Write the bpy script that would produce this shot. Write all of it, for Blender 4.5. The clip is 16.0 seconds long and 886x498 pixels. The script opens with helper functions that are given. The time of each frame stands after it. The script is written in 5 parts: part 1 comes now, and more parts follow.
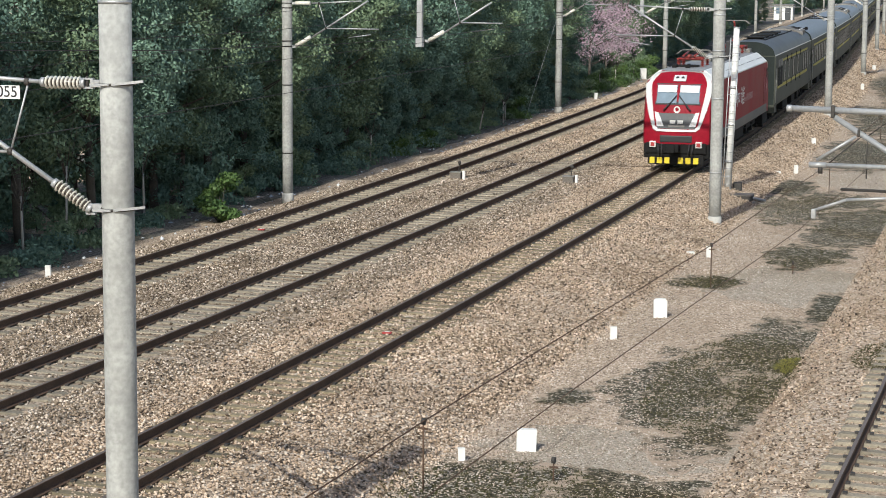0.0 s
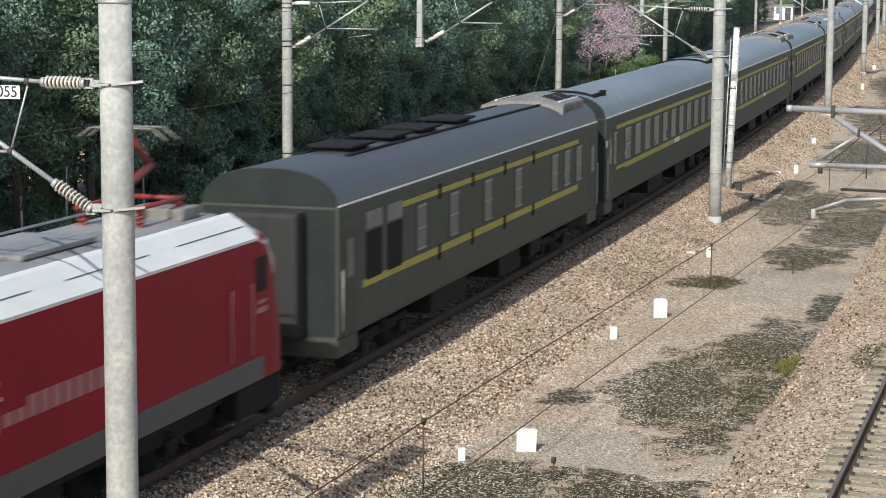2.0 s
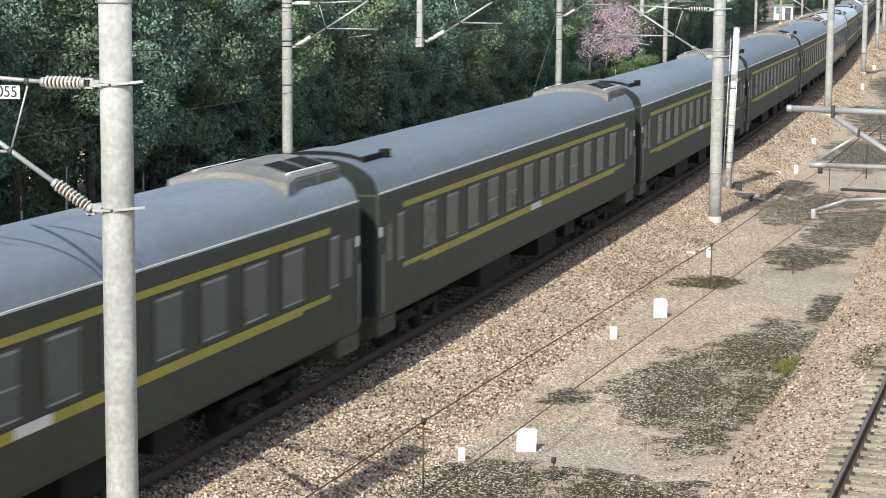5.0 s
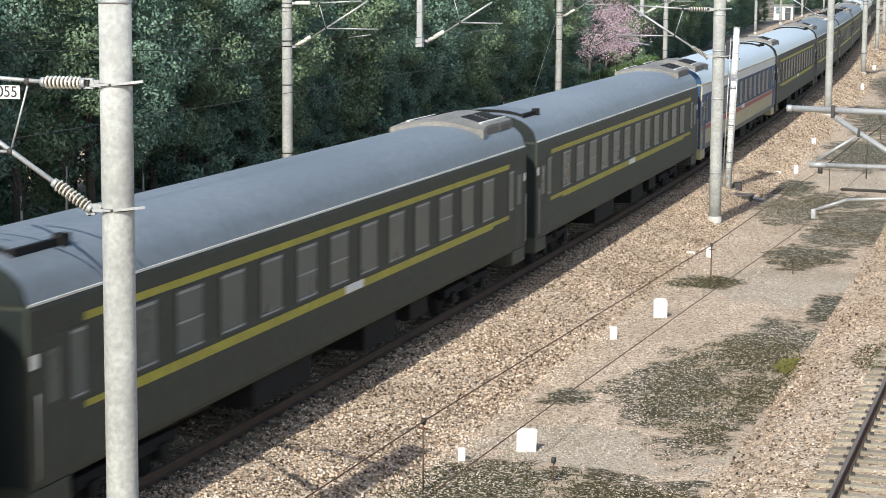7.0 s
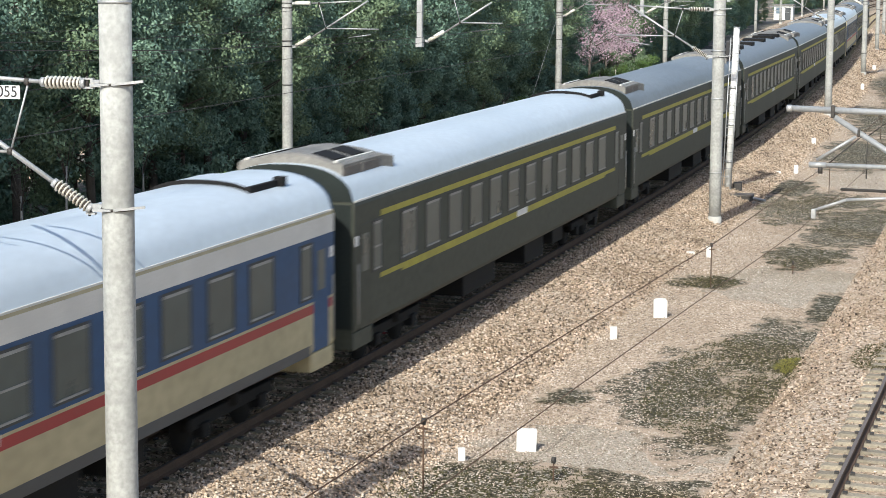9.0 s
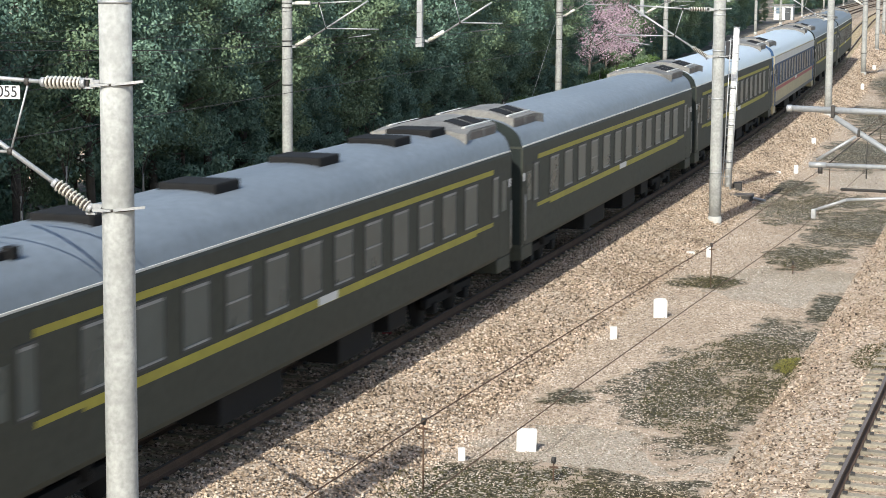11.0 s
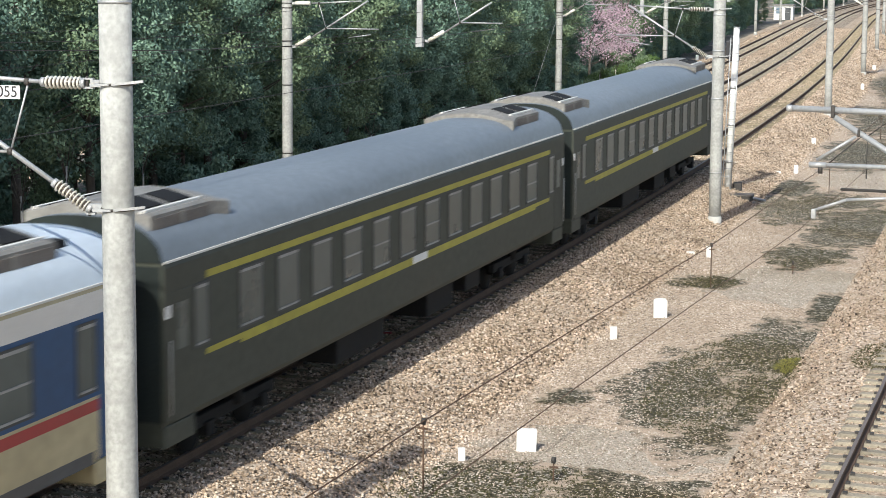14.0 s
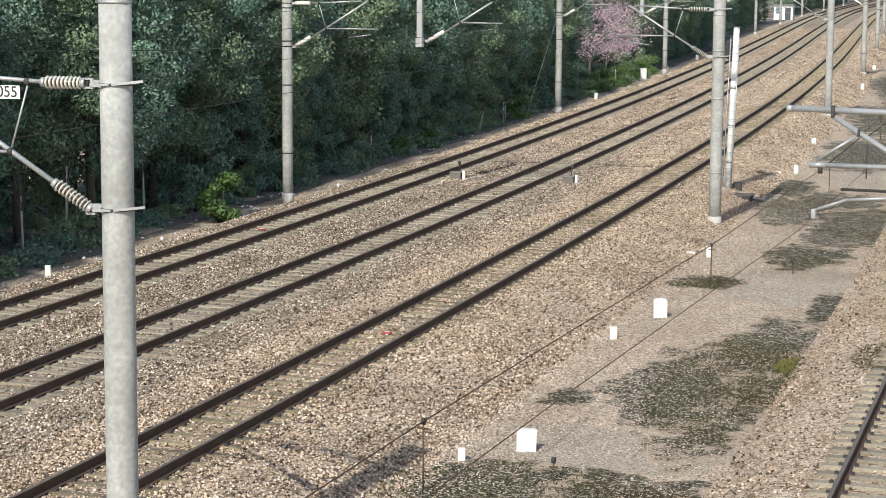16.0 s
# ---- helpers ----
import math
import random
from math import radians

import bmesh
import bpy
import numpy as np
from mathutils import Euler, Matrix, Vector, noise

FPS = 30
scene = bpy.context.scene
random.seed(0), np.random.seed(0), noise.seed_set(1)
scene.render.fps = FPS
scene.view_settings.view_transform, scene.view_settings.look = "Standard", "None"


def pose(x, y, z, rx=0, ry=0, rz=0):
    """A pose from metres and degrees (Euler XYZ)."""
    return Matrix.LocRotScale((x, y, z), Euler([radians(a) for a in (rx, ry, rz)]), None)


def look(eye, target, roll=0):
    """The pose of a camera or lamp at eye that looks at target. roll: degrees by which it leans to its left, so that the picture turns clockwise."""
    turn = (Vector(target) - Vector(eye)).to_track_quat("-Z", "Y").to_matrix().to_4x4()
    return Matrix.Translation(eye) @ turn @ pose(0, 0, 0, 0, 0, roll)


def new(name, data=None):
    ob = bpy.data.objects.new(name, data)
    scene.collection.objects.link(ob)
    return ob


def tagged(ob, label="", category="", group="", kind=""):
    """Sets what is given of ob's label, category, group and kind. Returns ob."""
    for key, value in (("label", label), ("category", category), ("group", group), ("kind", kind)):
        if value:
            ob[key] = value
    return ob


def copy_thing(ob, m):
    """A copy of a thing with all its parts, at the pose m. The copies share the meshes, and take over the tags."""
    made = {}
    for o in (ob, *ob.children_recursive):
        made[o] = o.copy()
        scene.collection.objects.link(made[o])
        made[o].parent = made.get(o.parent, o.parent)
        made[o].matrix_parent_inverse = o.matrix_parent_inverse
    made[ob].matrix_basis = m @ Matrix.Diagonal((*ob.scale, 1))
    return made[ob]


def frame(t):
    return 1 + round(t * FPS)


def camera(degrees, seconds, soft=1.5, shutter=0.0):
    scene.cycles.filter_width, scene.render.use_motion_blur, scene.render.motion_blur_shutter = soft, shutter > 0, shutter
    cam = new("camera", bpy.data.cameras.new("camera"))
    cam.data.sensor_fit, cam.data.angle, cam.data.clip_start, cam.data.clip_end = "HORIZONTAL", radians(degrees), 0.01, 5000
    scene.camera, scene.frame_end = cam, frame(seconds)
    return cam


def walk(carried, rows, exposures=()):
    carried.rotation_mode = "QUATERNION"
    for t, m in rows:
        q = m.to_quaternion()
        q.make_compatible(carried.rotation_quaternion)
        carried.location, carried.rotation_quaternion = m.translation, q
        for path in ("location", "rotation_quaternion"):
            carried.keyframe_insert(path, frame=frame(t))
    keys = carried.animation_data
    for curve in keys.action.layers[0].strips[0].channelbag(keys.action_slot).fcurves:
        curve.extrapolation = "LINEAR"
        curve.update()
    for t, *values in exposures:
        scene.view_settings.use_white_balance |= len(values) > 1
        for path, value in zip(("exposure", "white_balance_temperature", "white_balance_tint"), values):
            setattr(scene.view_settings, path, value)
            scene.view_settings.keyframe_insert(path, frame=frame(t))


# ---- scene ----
SECONDS = 16.0
cam = camera(24.42, SECONDS, soft=0.75, shutter=0.22)
EYE = (0.0, 0.0, 8.02)
CAM_POSE = Matrix.Translation(EYE) @ pose(0, 0, 0, 90 - 7.970, 0, 0) @ pose(0, 0, 0, 0, 0, 0.372)
walk(cam, [(0.0, CAM_POSE), (SECONDS, CAM_POSE)], exposures=[(0.0, -0.12), (1.5, -0.10), (2.3, 0.14), (3.5, 0.28), (14.4, 0.28), (15.2, 0.30), (15.6, 0.26), (SECONDS, 0.02)])

# ---------------------------------------------------------------- light
SUN_AZ = Vector((-0.332, -0.943, 0.0)).normalized()
SUN_EL = radians(37)
world = bpy.data.worlds.new("sky")
scene.world = world
world.use_nodes = True
wn = world.node_tree.nodes
sky = wn.new("ShaderNodeTexSky")
sky.sky_type, sky.sun_disc = "NISHITA", False
sky.sun_elevation, sky.sun_rotation = SUN_EL, math.atan2(SUN_AZ.x, SUN_AZ.y)
sky.dust_density = 1.6
world.node_tree.links.new(sky.outputs[0], wn["Background"].inputs[0])
wn["Background"].inputs[1].default_value = 0.165
sun = new("sun", bpy.data.lights.new("sun", "SUN"))
sun.data.energy, sun.data.angle, sun.data.color = 4.8, radians(0.55), (0.985, 0.968, 0.89)
to_sun = Vector((SUN_AZ.x * math.cos(SUN_EL), SUN_AZ.y * math.cos(SUN_EL), math.sin(SUN_EL)))
sun.matrix_world = look(to_sun * 100, (0, 0, 0))


# ---------------------------------------------------------------- materials
def mat(name, base, rough=0.6, metal=0.0, vary=0.25, grain=30.0, coarse=1.2, bump=0.0, tint=None, spread=0.0, coat=0.0, spec=0.5):
    """Paint, metal or stone: two scales of noise on the colour, fine relief, a random shift per object."""
    m = bpy.data.materials.new(name)
    m.use_nodes = True
    nt = m.node_tree
    nd, lk = nt.nodes, nt.links
    b = nd["Principled BSDF"]
    co = nd.new("ShaderNodeTexCoord")
    n1 = nd.new("ShaderNodeTexNoise")
    n1.inputs["Scale"].default_value, n1.inputs["Detail"].default_value = grain, 4
    n2 = nd.new("ShaderNodeTexNoise")
    n2.inputs["Scale"].default_value, n2.inputs["Detail"].default_value = coarse, 6
    for n in (n1, n2):
        lk.new(co.outputs["Object"], n.inputs["Vector"])
    mul = nd.new("ShaderNodeMath")
    mul.operation = "MULTIPLY"
    lk.new(n1.outputs["Fac"], mul.inputs[0])
    lk.new(n2.outputs["Fac"], mul.inputs[1])
    ramp = nd.new("ShaderNodeMapRange")
    ramp.inputs[1].default_value, ramp.inputs[2].default_value = 0.1, 0.42
    lk.new(mul.outputs[0], ramp.inputs[0])
    mix = nd.new("ShaderNodeMix")
    mix.data_type = "RGBA"
    dark = tint or tuple(c * (1 - vary) for c in base)
    mix.inputs[6].default_value, mix.inputs[7].default_value = (*dark, 1), (*(min(1, c * (1 + vary * 0.5)) for c in base), 1)
    lk.new(ramp.outputs[0], mix.inputs[0])
    out = mix.outputs[2]
    if spread:
        info = nd.new("ShaderNodeObjectInfo")
        hsv = nd.new("ShaderNodeHueSaturation")
        mr = nd.new("ShaderNodeMapRange")
        mr.inputs[3].default_value, mr.inputs[4].default_value = 1 - spread, 1 + spread
        lk.new(info.outputs["Random"], mr.inputs[0])
        lk.new(mr.outputs[0], hsv.inputs["Value"])
        lk.new(out, hsv.inputs["Color"])
        out = hsv.outputs[0]
    lk.new(out, b.inputs["Base Color"])
    rr = nd.new("ShaderNodeMapRange")
    rr.inputs[3].default_value, rr.inputs[4].default_value = max(0.03, rough - 0.1), min(1, rough + 0.1)
    lk.new(n2.outputs["Fac"], rr.inputs[0])
    lk.new(rr.outputs[0], b.inputs["Roughness"])
    b.inputs["Metallic"].default_value = metal
    b.inputs["Coat Weight"].default_value = coat
    b.inputs["Specular IOR Level"].default_value = spec
    if bump:
        bp = nd.new("ShaderNodeBump")
        bp.inputs["Strength"].default_value, bp.inputs["Distance"].default_value = bump, 0.02
        lk.new(n1.outputs["Fac"], bp.inputs["Height"])
        lk.new(bp.outputs[0], b.inputs["Normal"])
    return m


def stone_mat(name, cols, scale, patch=None, bump=0.6, light=None):
    """Loose stones: one colour per cell, relief from the cell distance, broad dusty patches."""
    m = bpy.data.materials.new(name)
    m.use_nodes = True
    nd, lk = m.node_tree.nodes, m.node_tree.links
    b = nd["Principled BSDF"]
    co = nd.new("ShaderNodeTexCoord")
    vo = nd.new("ShaderNodeTexVoronoi")
    vo.inputs["Scale"].default_value = scale
    lk.new(co.outputs["Object"], vo.inputs["Vector"])
    sep = nd.new("ShaderNodeSeparateColor")
    lk.new(vo.outputs["Color"], sep.inputs[0])
    cr = nd.new("ShaderNodeValToRGB")
    cr.color_ramp.interpolation = "LINEAR"
    while len(cr.color_ramp.elements) < len(cols):
        cr.color_ramp.elements.new(0.5)
    for i, c in enumerate(cols):
        cr.color_ramp.elements[i].position = i / (len(cols) - 1)
        cr.color_ramp.elements[i].color = (*c, 1)
    lk.new(sep.outputs[0], cr.inputs[0])
    n2 = nd.new("ShaderNodeTexNoise")
    n2.inputs["Scale"].default_value, n2.inputs["Detail"].default_value = 0.35, 5
    lk.new(co.outputs["Object"], n2.inputs["Vector"])
    mix = nd.new("ShaderNodeMix")
    mix.data_type, mix.blend_type = "RGBA", "MULTIPLY"
    mix.inputs[7].default_value = (*(patch or (0.75, 0.72, 0.7)), 1)
    mr = nd.new("ShaderNodeMapRange")
    mr.inputs[1].default_value, mr.inputs[2].default_value = 0.45, 0.65
    lk.new(n2.outputs["Fac"], mr.inputs[0])
    lk.new(mr.outputs[0], mix.inputs[0])
    lk.new(cr.outputs[0], mix.inputs[6])
    lk.new(mix.outputs[2], b.inputs["Base Color"])
    b.inputs["Roughness"].default_value = 0.9
    b.inputs["Specular IOR Level"].default_value = 0.2
    bp = nd.new("ShaderNodeBump")
    bp.invert = True
    bp.inputs["Strength"].default_value, bp.inputs["Distance"].default_value = bump, 0.04
    lk.new(vo.outputs["Distance"], bp.inputs["Height"])
    lk.new(bp.outputs[0], b.inputs["Normal"])
    return m


def leaf_mat(name, dark, lightc, rough=0.5):
    m = bpy.data.materials.new(name)
    m.use_nodes = True
    nd, lk = m.node_tree.nodes, m.node_tree.links
    b = nd["Principled BSDF"]
    geo = nd.new("ShaderNodeNewGeometry")
    info = nd.new("ShaderNodeObjectInfo")
    add = nd.new("ShaderNodeMath")
    add.operation = "MULTIPLY_ADD"
    add.inputs[1].default_value = 0.65
    lk.new(geo.outputs["Random Per Island"], add.inputs[0])
    sc = nd.new("ShaderNodeMath")
    sc.operation = "MULTIPLY"
    sc.inputs[1].default_value = 0.35
    lk.new(info.outputs["Random"], sc.inputs[0])
    lk.new(sc.outputs[0], add.inputs[2])
    mix = nd.new("ShaderNodeMix")
    mix.data_type = "RGBA"
    mix.inputs[6].default_value, mix.inputs[7].default_value = (*dark, 1), (*lightc, 1)
    lk.new(add.outputs[0], mix.inputs[0])
    lk.new(mix.outputs[2], b.inputs["Base Color"])
    b.inputs["Roughness"].default_value = rough
    b.inputs["Specular IOR Level"].default_value = 0.18
    return m


BALLAST = stone_mat("granite ballast", [(0.13, 0.10, 0.073), (0.36, 0.277, 0.20), (0.46, 0.365, 0.275), (0.60, 0.52, 0.425)], 17.0, (0.80, 0.74, 0.66))
BALLAST2 = stone_mat("greyed ballast", [(0.085, 0.066, 0.048), (0.24, 0.192, 0.14), (0.32, 0.257, 0.195), (0.48, 0.42, 0.345)], 17.0, (0.82, 0.76, 0.68))
GROUND = stone_mat("dusty gravel ground", [(0.17, 0.13, 0.095), (0.36, 0.28, 0.205), (0.46, 0.365, 0.275), (0.62, 0.53, 0.43)], 24.0, (0.85, 0.82, 0.78), 0.5)
RUST = mat("rusty rail steel", (0.11, 0.07, 0.048), 0.85, 0.0, 0.4, 40, 2, spec=0.2)
RAILTOP = mat("worn rail head", (0.15, 0.12, 0.10), 0.6, 0.2, 0.3)
SLEEPER = mat("weathered concrete sleeper", (0.27, 0.235, 0.175), 0.9, 0, 0.45, 25, 3, 0.3, spread=0.25)
SLEEPER2 = mat("brown stained concrete sleeper", (0.225, 0.185, 0.115), 0.9, 0, 0.5, 25, 3, 0.3, spread=0.3)
CONCRETE = mat("grey spun concrete", (0.355, 0.36, 0.34), 0.88, 0, 0.32, 14, 2.2, 0.2)
STEEL = mat("galvanised steel", (0.42, 0.43, 0.43), 0.5, 0.5, 0.25)
DARKSTEEL = mat("dark weathered steel", (0.06, 0.055, 0.05), 0.7, 0.3, 0.4)
WHITE = mat("white paint", (0.70, 0.70, 0.67), 0.6, 0, 0.12, 12, 2)
BLACK = mat("black paint", (0.02, 0.02, 0.022), 0.6)
RIBWHITE = mat("ivory porcelain", (0.68, 0.66, 0.58), 0.35, 0, 0.2)
RIBDARK = mat("brown porcelain", (0.05, 0.04, 0.034), 0.35, 0, 0.2)
LEAF = leaf_mat("dark green leaves", (0.085, 0.150, 0.118), (0.185, 0.285, 0.205), 0.7)
LEAFB = leaf_mat("bright green leaves", (0.04, 0.085, 0.025), (0.12, 0.19, 0.06))
LEAFC = leaf_mat("olive green leaves", (0.098, 0.150, 0.095), (0.220, 0.300, 0.170), 0.7)
LEAFGROUND = stone_mat("yellow green moss", [(0.10, 0.10, 0.02), (0.22, 0.20, 0.035), (0.32, 0.28, 0.08)], 25.0, (0.6, 0.6, 0.5), 0.4)
CEMENT = stone_mat("pale cement dust", [(0.20, 0.17, 0.13), (0.31, 0.265, 0.205), (0.37, 0.32, 0.255), (0.50, 0.45, 0.38)], 34.0, (0.85, 0.83, 0.78), 0.35)
WEED = leaf_mat("dry weeds", (0.03, 0.03, 0.012), (0.10, 0.092, 0.04), 0.9)
PALEBARK = mat("limewashed bark", (0.42, 0.40, 0.36), 0.9, 0, 0.3, 30, 4)
CONCRETE2 = mat("pale mortar", (0.46, 0.455, 0.425), 0.9, 0, 0.2)
DARKBOX = mat("weathered brown grey box", (0.16, 0.14, 0.12), 0.8, 0, 0.4)
BLOSSOM = leaf_mat("pink blossom", (0.29, 0.20, 0.245), (0.58, 0.455, 0.51), 0.8)
BARK = mat("grey brown bark", (0.10, 0.085, 0.07), 0.9, 0, 0.4, 30, 4, 0.4)
MOSS = stone_mat("mossy dark soil", [(0.022, 0.022, 0.014), (0.045, 0.042, 0.026), (0.065, 0.058, 0.034), (0.09, 0.08, 0.05), (0.46, 0.42, 0.36)], 20.0, (0.78, 0.70, 0.5), 0.4)


def bare_spots(m, bare):
    """Lets the bare ground show through in ragged spots."""
    nd, lk = m.node_tree.nodes, m.node_tree.links
    b = nd["Principled BSDF"]
    src = b.inputs["Base Color"].links[0].from_socket
    co = nd.new("ShaderNodeTexCoord")
    no = nd.new("ShaderNodeTexNoise")
    no.inputs["Scale"].default_value, no.inputs["Detail"].default_value, no.inputs["Roughness"].default_value = 1.3, 9, 0.72
    lk.new(co.outputs["Object"], no.inputs["Vector"])
    mr = nd.new("ShaderNodeMapRange")
    mr.inputs[1].default_value, mr.inputs[2].default_value = 0.61, 0.72
    worn = nd.new("ShaderNodeAttribute")
    worn.attribute_name = "worn"
    add = nd.new("ShaderNodeMath")
    add.operation = "MULTIPLY_ADD"
    add.inputs[1].default_value = 0.20
    lk.new(worn.outputs["Fac"], add.inputs[0])
    lk.new(no.outputs["Fac"], add.inputs[2])
    lk.new(add.outputs[0], mr.inputs[0])
    mix = nd.new("ShaderNodeMix")
    mix.data_type = "RGBA"
    mix.inputs[7].default_value = (*bare, 1)
    lk.new(mr.outputs[0], mix.inputs[0])
    lk.new(src, mix.inputs[6])
    lk.new(mix.outputs[2], b.inputs["Base Color"])


bare_spots(MOSS, (0.38, 0.30, 0.225))
bare_spots(LEAFGROUND, (0.12, 0.11, 0.06))
SOIL = stone_mat("dark leaf litter soil", [(0.07, 0.066, 0.056), (0.14, 0.13, 0.11), (0.26, 0.24, 0.21)], 16.0, (0.7, 0.7, 0.6), 0.5)
PALERED = mat("faded pale red paint", (0.36, 0.16, 0.16), 0.6, 0, 0.2)
RED = mat("crimson locomotive paint", (0.245, 0.008, 0.020), 0.5, 0, 0.22, 8, 0.5, spec=0.1)
LOCOWHITE = mat("dusty white paint", (0.66, 0.67, 0.65), 0.5, 0, 0.12, 9, 0.7)
LOCOGREY = mat("slate grey paint", (0.055, 0.062, 0.068), 0.5, 0, 0.3, 9, 0.8)
ROOFGREY = mat("dusty grey roof paint", (0.24, 0.24, 0.24), 0.6, 0, 0.35, 9, 0.8)
PANTO = mat("red insulator and frame paint", (0.24, 0.03, 0.022), 0.5, 0, 0.25)
UNDER = mat("sooty underframe", (0.013, 0.013, 0.013), 0.85, 0.0, 0.5, spec=0.2)
YELLOW = mat("yellow warning paint", (0.72, 0.56, 0.03), 0.55, 0, 0.3)
GREENCAR = mat("olive green carriage paint", (0.055, 0.060, 0.047), 0.6, 0, 0.25, 6, 0.35, spread=0.14, spec=0.2)
STRIPE = mat("yellow carriage stripe", (0.36, 0.32, 0.035), 0.6, 0, 0.25, 6, 0.6)
CARROOF = mat("grey blue roof paint", (0.170, 0.198, 0.225), 0.52, 0, 0.25, 6, 0.35, spread=0.15, spec=0.3)
LIGHTROOF = mat("pale blue grey roof paint", (0.46, 0.52, 0.57), 0.38, 0, 0.15, 6, 0.4)
BLUE = mat("blue carriage paint", (0.013, 0.062, 0.155), 0.6, 0, 0.25, 6, 0.4)
CREAM = mat("cream carriage paint", (0.43, 0.37, 0.22), 0.6, 0, 0.25, 5, 0.4)
REDSTRIPE = mat("dark red stripe", (0.32, 0.03, 0.03), 0.5, 0, 0.2)
PALE = mat("pale grey white paint", (0.62, 0.61, 0.57), 0.5, 0, 0.15)
DIMRAIL = mat("dull aluminium window rail", (0.30, 0.305, 0.29), 0.6, 0, 0.3)
RUBBER = mat("black rubber", (0.02, 0.02, 0.02), 0.8)
AC = mat("dirty grey housing", (0.20, 0.193, 0.175), 0.65, 0, 0.4, 12, 1.5)


def glass_mat(name, base, rough=0.08, spec=0.6):
    m = mat(name, base, rough, 0, 0.2, 3, 0.7, spec=spec)
    return m


PANE = glass_mat("dusty window glass over drawn curtains", (0.085, 0.104, 0.098), 0.3, 0.25)
SIDEGLASS = glass_mat("dark cab side glass", (0.008, 0.009, 0.010), 0.5, 0.1)
WINDSCREEN = glass_mat("blue tinted windscreen glass", (0.16, 0.22, 0.27), 0.08)
BLIND = mat("white sun blind", (0.75, 0.78, 0.80), 0.6, 0, 0.05)
LAMP = mat("clear headlight cover", (0.70, 0.72, 0.72), 0.15, 0.2, 0.2)

# ---------------------------------------------------------------- the line of the railway
S0, DS = -120.0, 2.0
SS = np.arange(S0, 1300.0, DS)
TH0, K0, K1 = 0.2748, 0.6157e-3, -0.3639e-5
sc_ = np.clip(SS, 0, 330)
ANG = TH0 - K0 * np.clip(SS, -400, 330) - K1 * sc_ ** 2 / 2
XS = np.concatenate([[0], np.cumsum((np.sin(ANG[1:]) + np.sin(ANG[:-1])) / 2 * DS)])
YS = np.concatenate([[0], np.cumsum((np.cos(ANG[1:]) + np.cos(ANG[:-1])) / 2 * DS)])
I0 = int(round(-S0 / DS))
XS, YS = XS - XS[I0] + 7.597, YS - YS[I0] + 75.0


def heading(s):
    return float(np.interp(s, SS, ANG))


def at(off, s, z=0.0):
    a = heading(s)
    return Vector((float(np.interp(s, SS, XS)) + off * math.cos(a), float(np.interp(s, SS, YS)) - off * math.sin(a), z))


def on_line(off, s, z=0.0, turn=0.0):
    """A pose beside the line: local y runs along it, away from the camera, local x to its right."""
    return Matrix.Translation(at(off, s, z)) @ pose(0, 0, 0, 0, 0, turn - math.degrees(heading(s)))


TRACKS = {"near": 0.0, "middle": -4.89, "far": -9.09, "siding": 11.73}
GAUGE = 0.66


# ---------------------------------------------------------------- mesh helpers
def part(name, bm, material, parent=None, label="", smooth=False):
    """Links a bmesh as one mesh object, under a thing or a part."""
    me = bpy.data.meshes.new(name)
    bm.to_mesh(me)
    bm.free()
    for m in material if isinstance(material, (list, tuple)) else [material]:
        me.materials.append(m)
    if smooth:
        me.polygons.foreach_set("use_smooth", [True] * len(me.polygons))
        me.set_sharp_from_angle(angle=radians(38))
    ob = new(name, me)
    ob.parent = parent
    if label:
        ob["label"] = label
    return ob


def share(name, src, parent, m):
    """Another piece on the same mesh."""
    ob = new(name, src.data)
    ob.parent = parent
    ob.matrix_basis = m
    return ob


def box(bm, x0, x1, y0, y1, z0, z1, bevel=0.0, mi=0):
    vs = [bm.verts.new((x, y, z)) for z in (z0, z1) for x, y in ((x0, y0), (x1, y0), (x1, y1), (x0, y1))]
    fs = [bm.faces.new([vs[i] for i in f]) for f in ((3, 2, 1, 0), (4, 5, 6, 7), (0, 1, 5, 4), (1, 2, 6, 5), (2, 3, 7, 6), (3, 0, 4, 7))]
    for f in fs:
        f.material_index = mi
    if bevel:
        bmesh.ops.bevel(bm, geom=list({e for f in fs for e in f.edges}), offset=bevel, segments=2, affect="EDGES", profile=0.6)
    return bm


def a_box(*a, **k):
    return box(bmesh.new(), *a, **k)


def rod(bm, a, b, r, n=8, r2=None, mi=0):
    """A round bar from a to b."""
    a, b = Vector(a), Vector(b)
    q = (b - a).to_track_quat("Z", "Y")
    r2 = r if r2 is None else r2
    ring = []
    for c, rr in ((a, r), (b, r2)):
        ring.append([bm.verts.new(c + q @ Vector((rr * math.cos(2 * math.pi * i / n), rr * math.sin(2 * math.pi * i / n), 0))) for i in range(n)])
    for i in range(n):
        f = bm.faces.new((ring[0][i], ring[0][(i + 1) % n], ring[1][(i + 1) % n], ring[1][i]))
        f.material_index, f.smooth = mi, True
    for rg, flip in ((ring[0], True), (ring[1], False)):
        f = bm.faces.new(rg[::-1] if flip else rg)
        f.material_index = mi
    return bm


def a_rod(*a, **k):
    return rod(bmesh.new(), *a, **k)


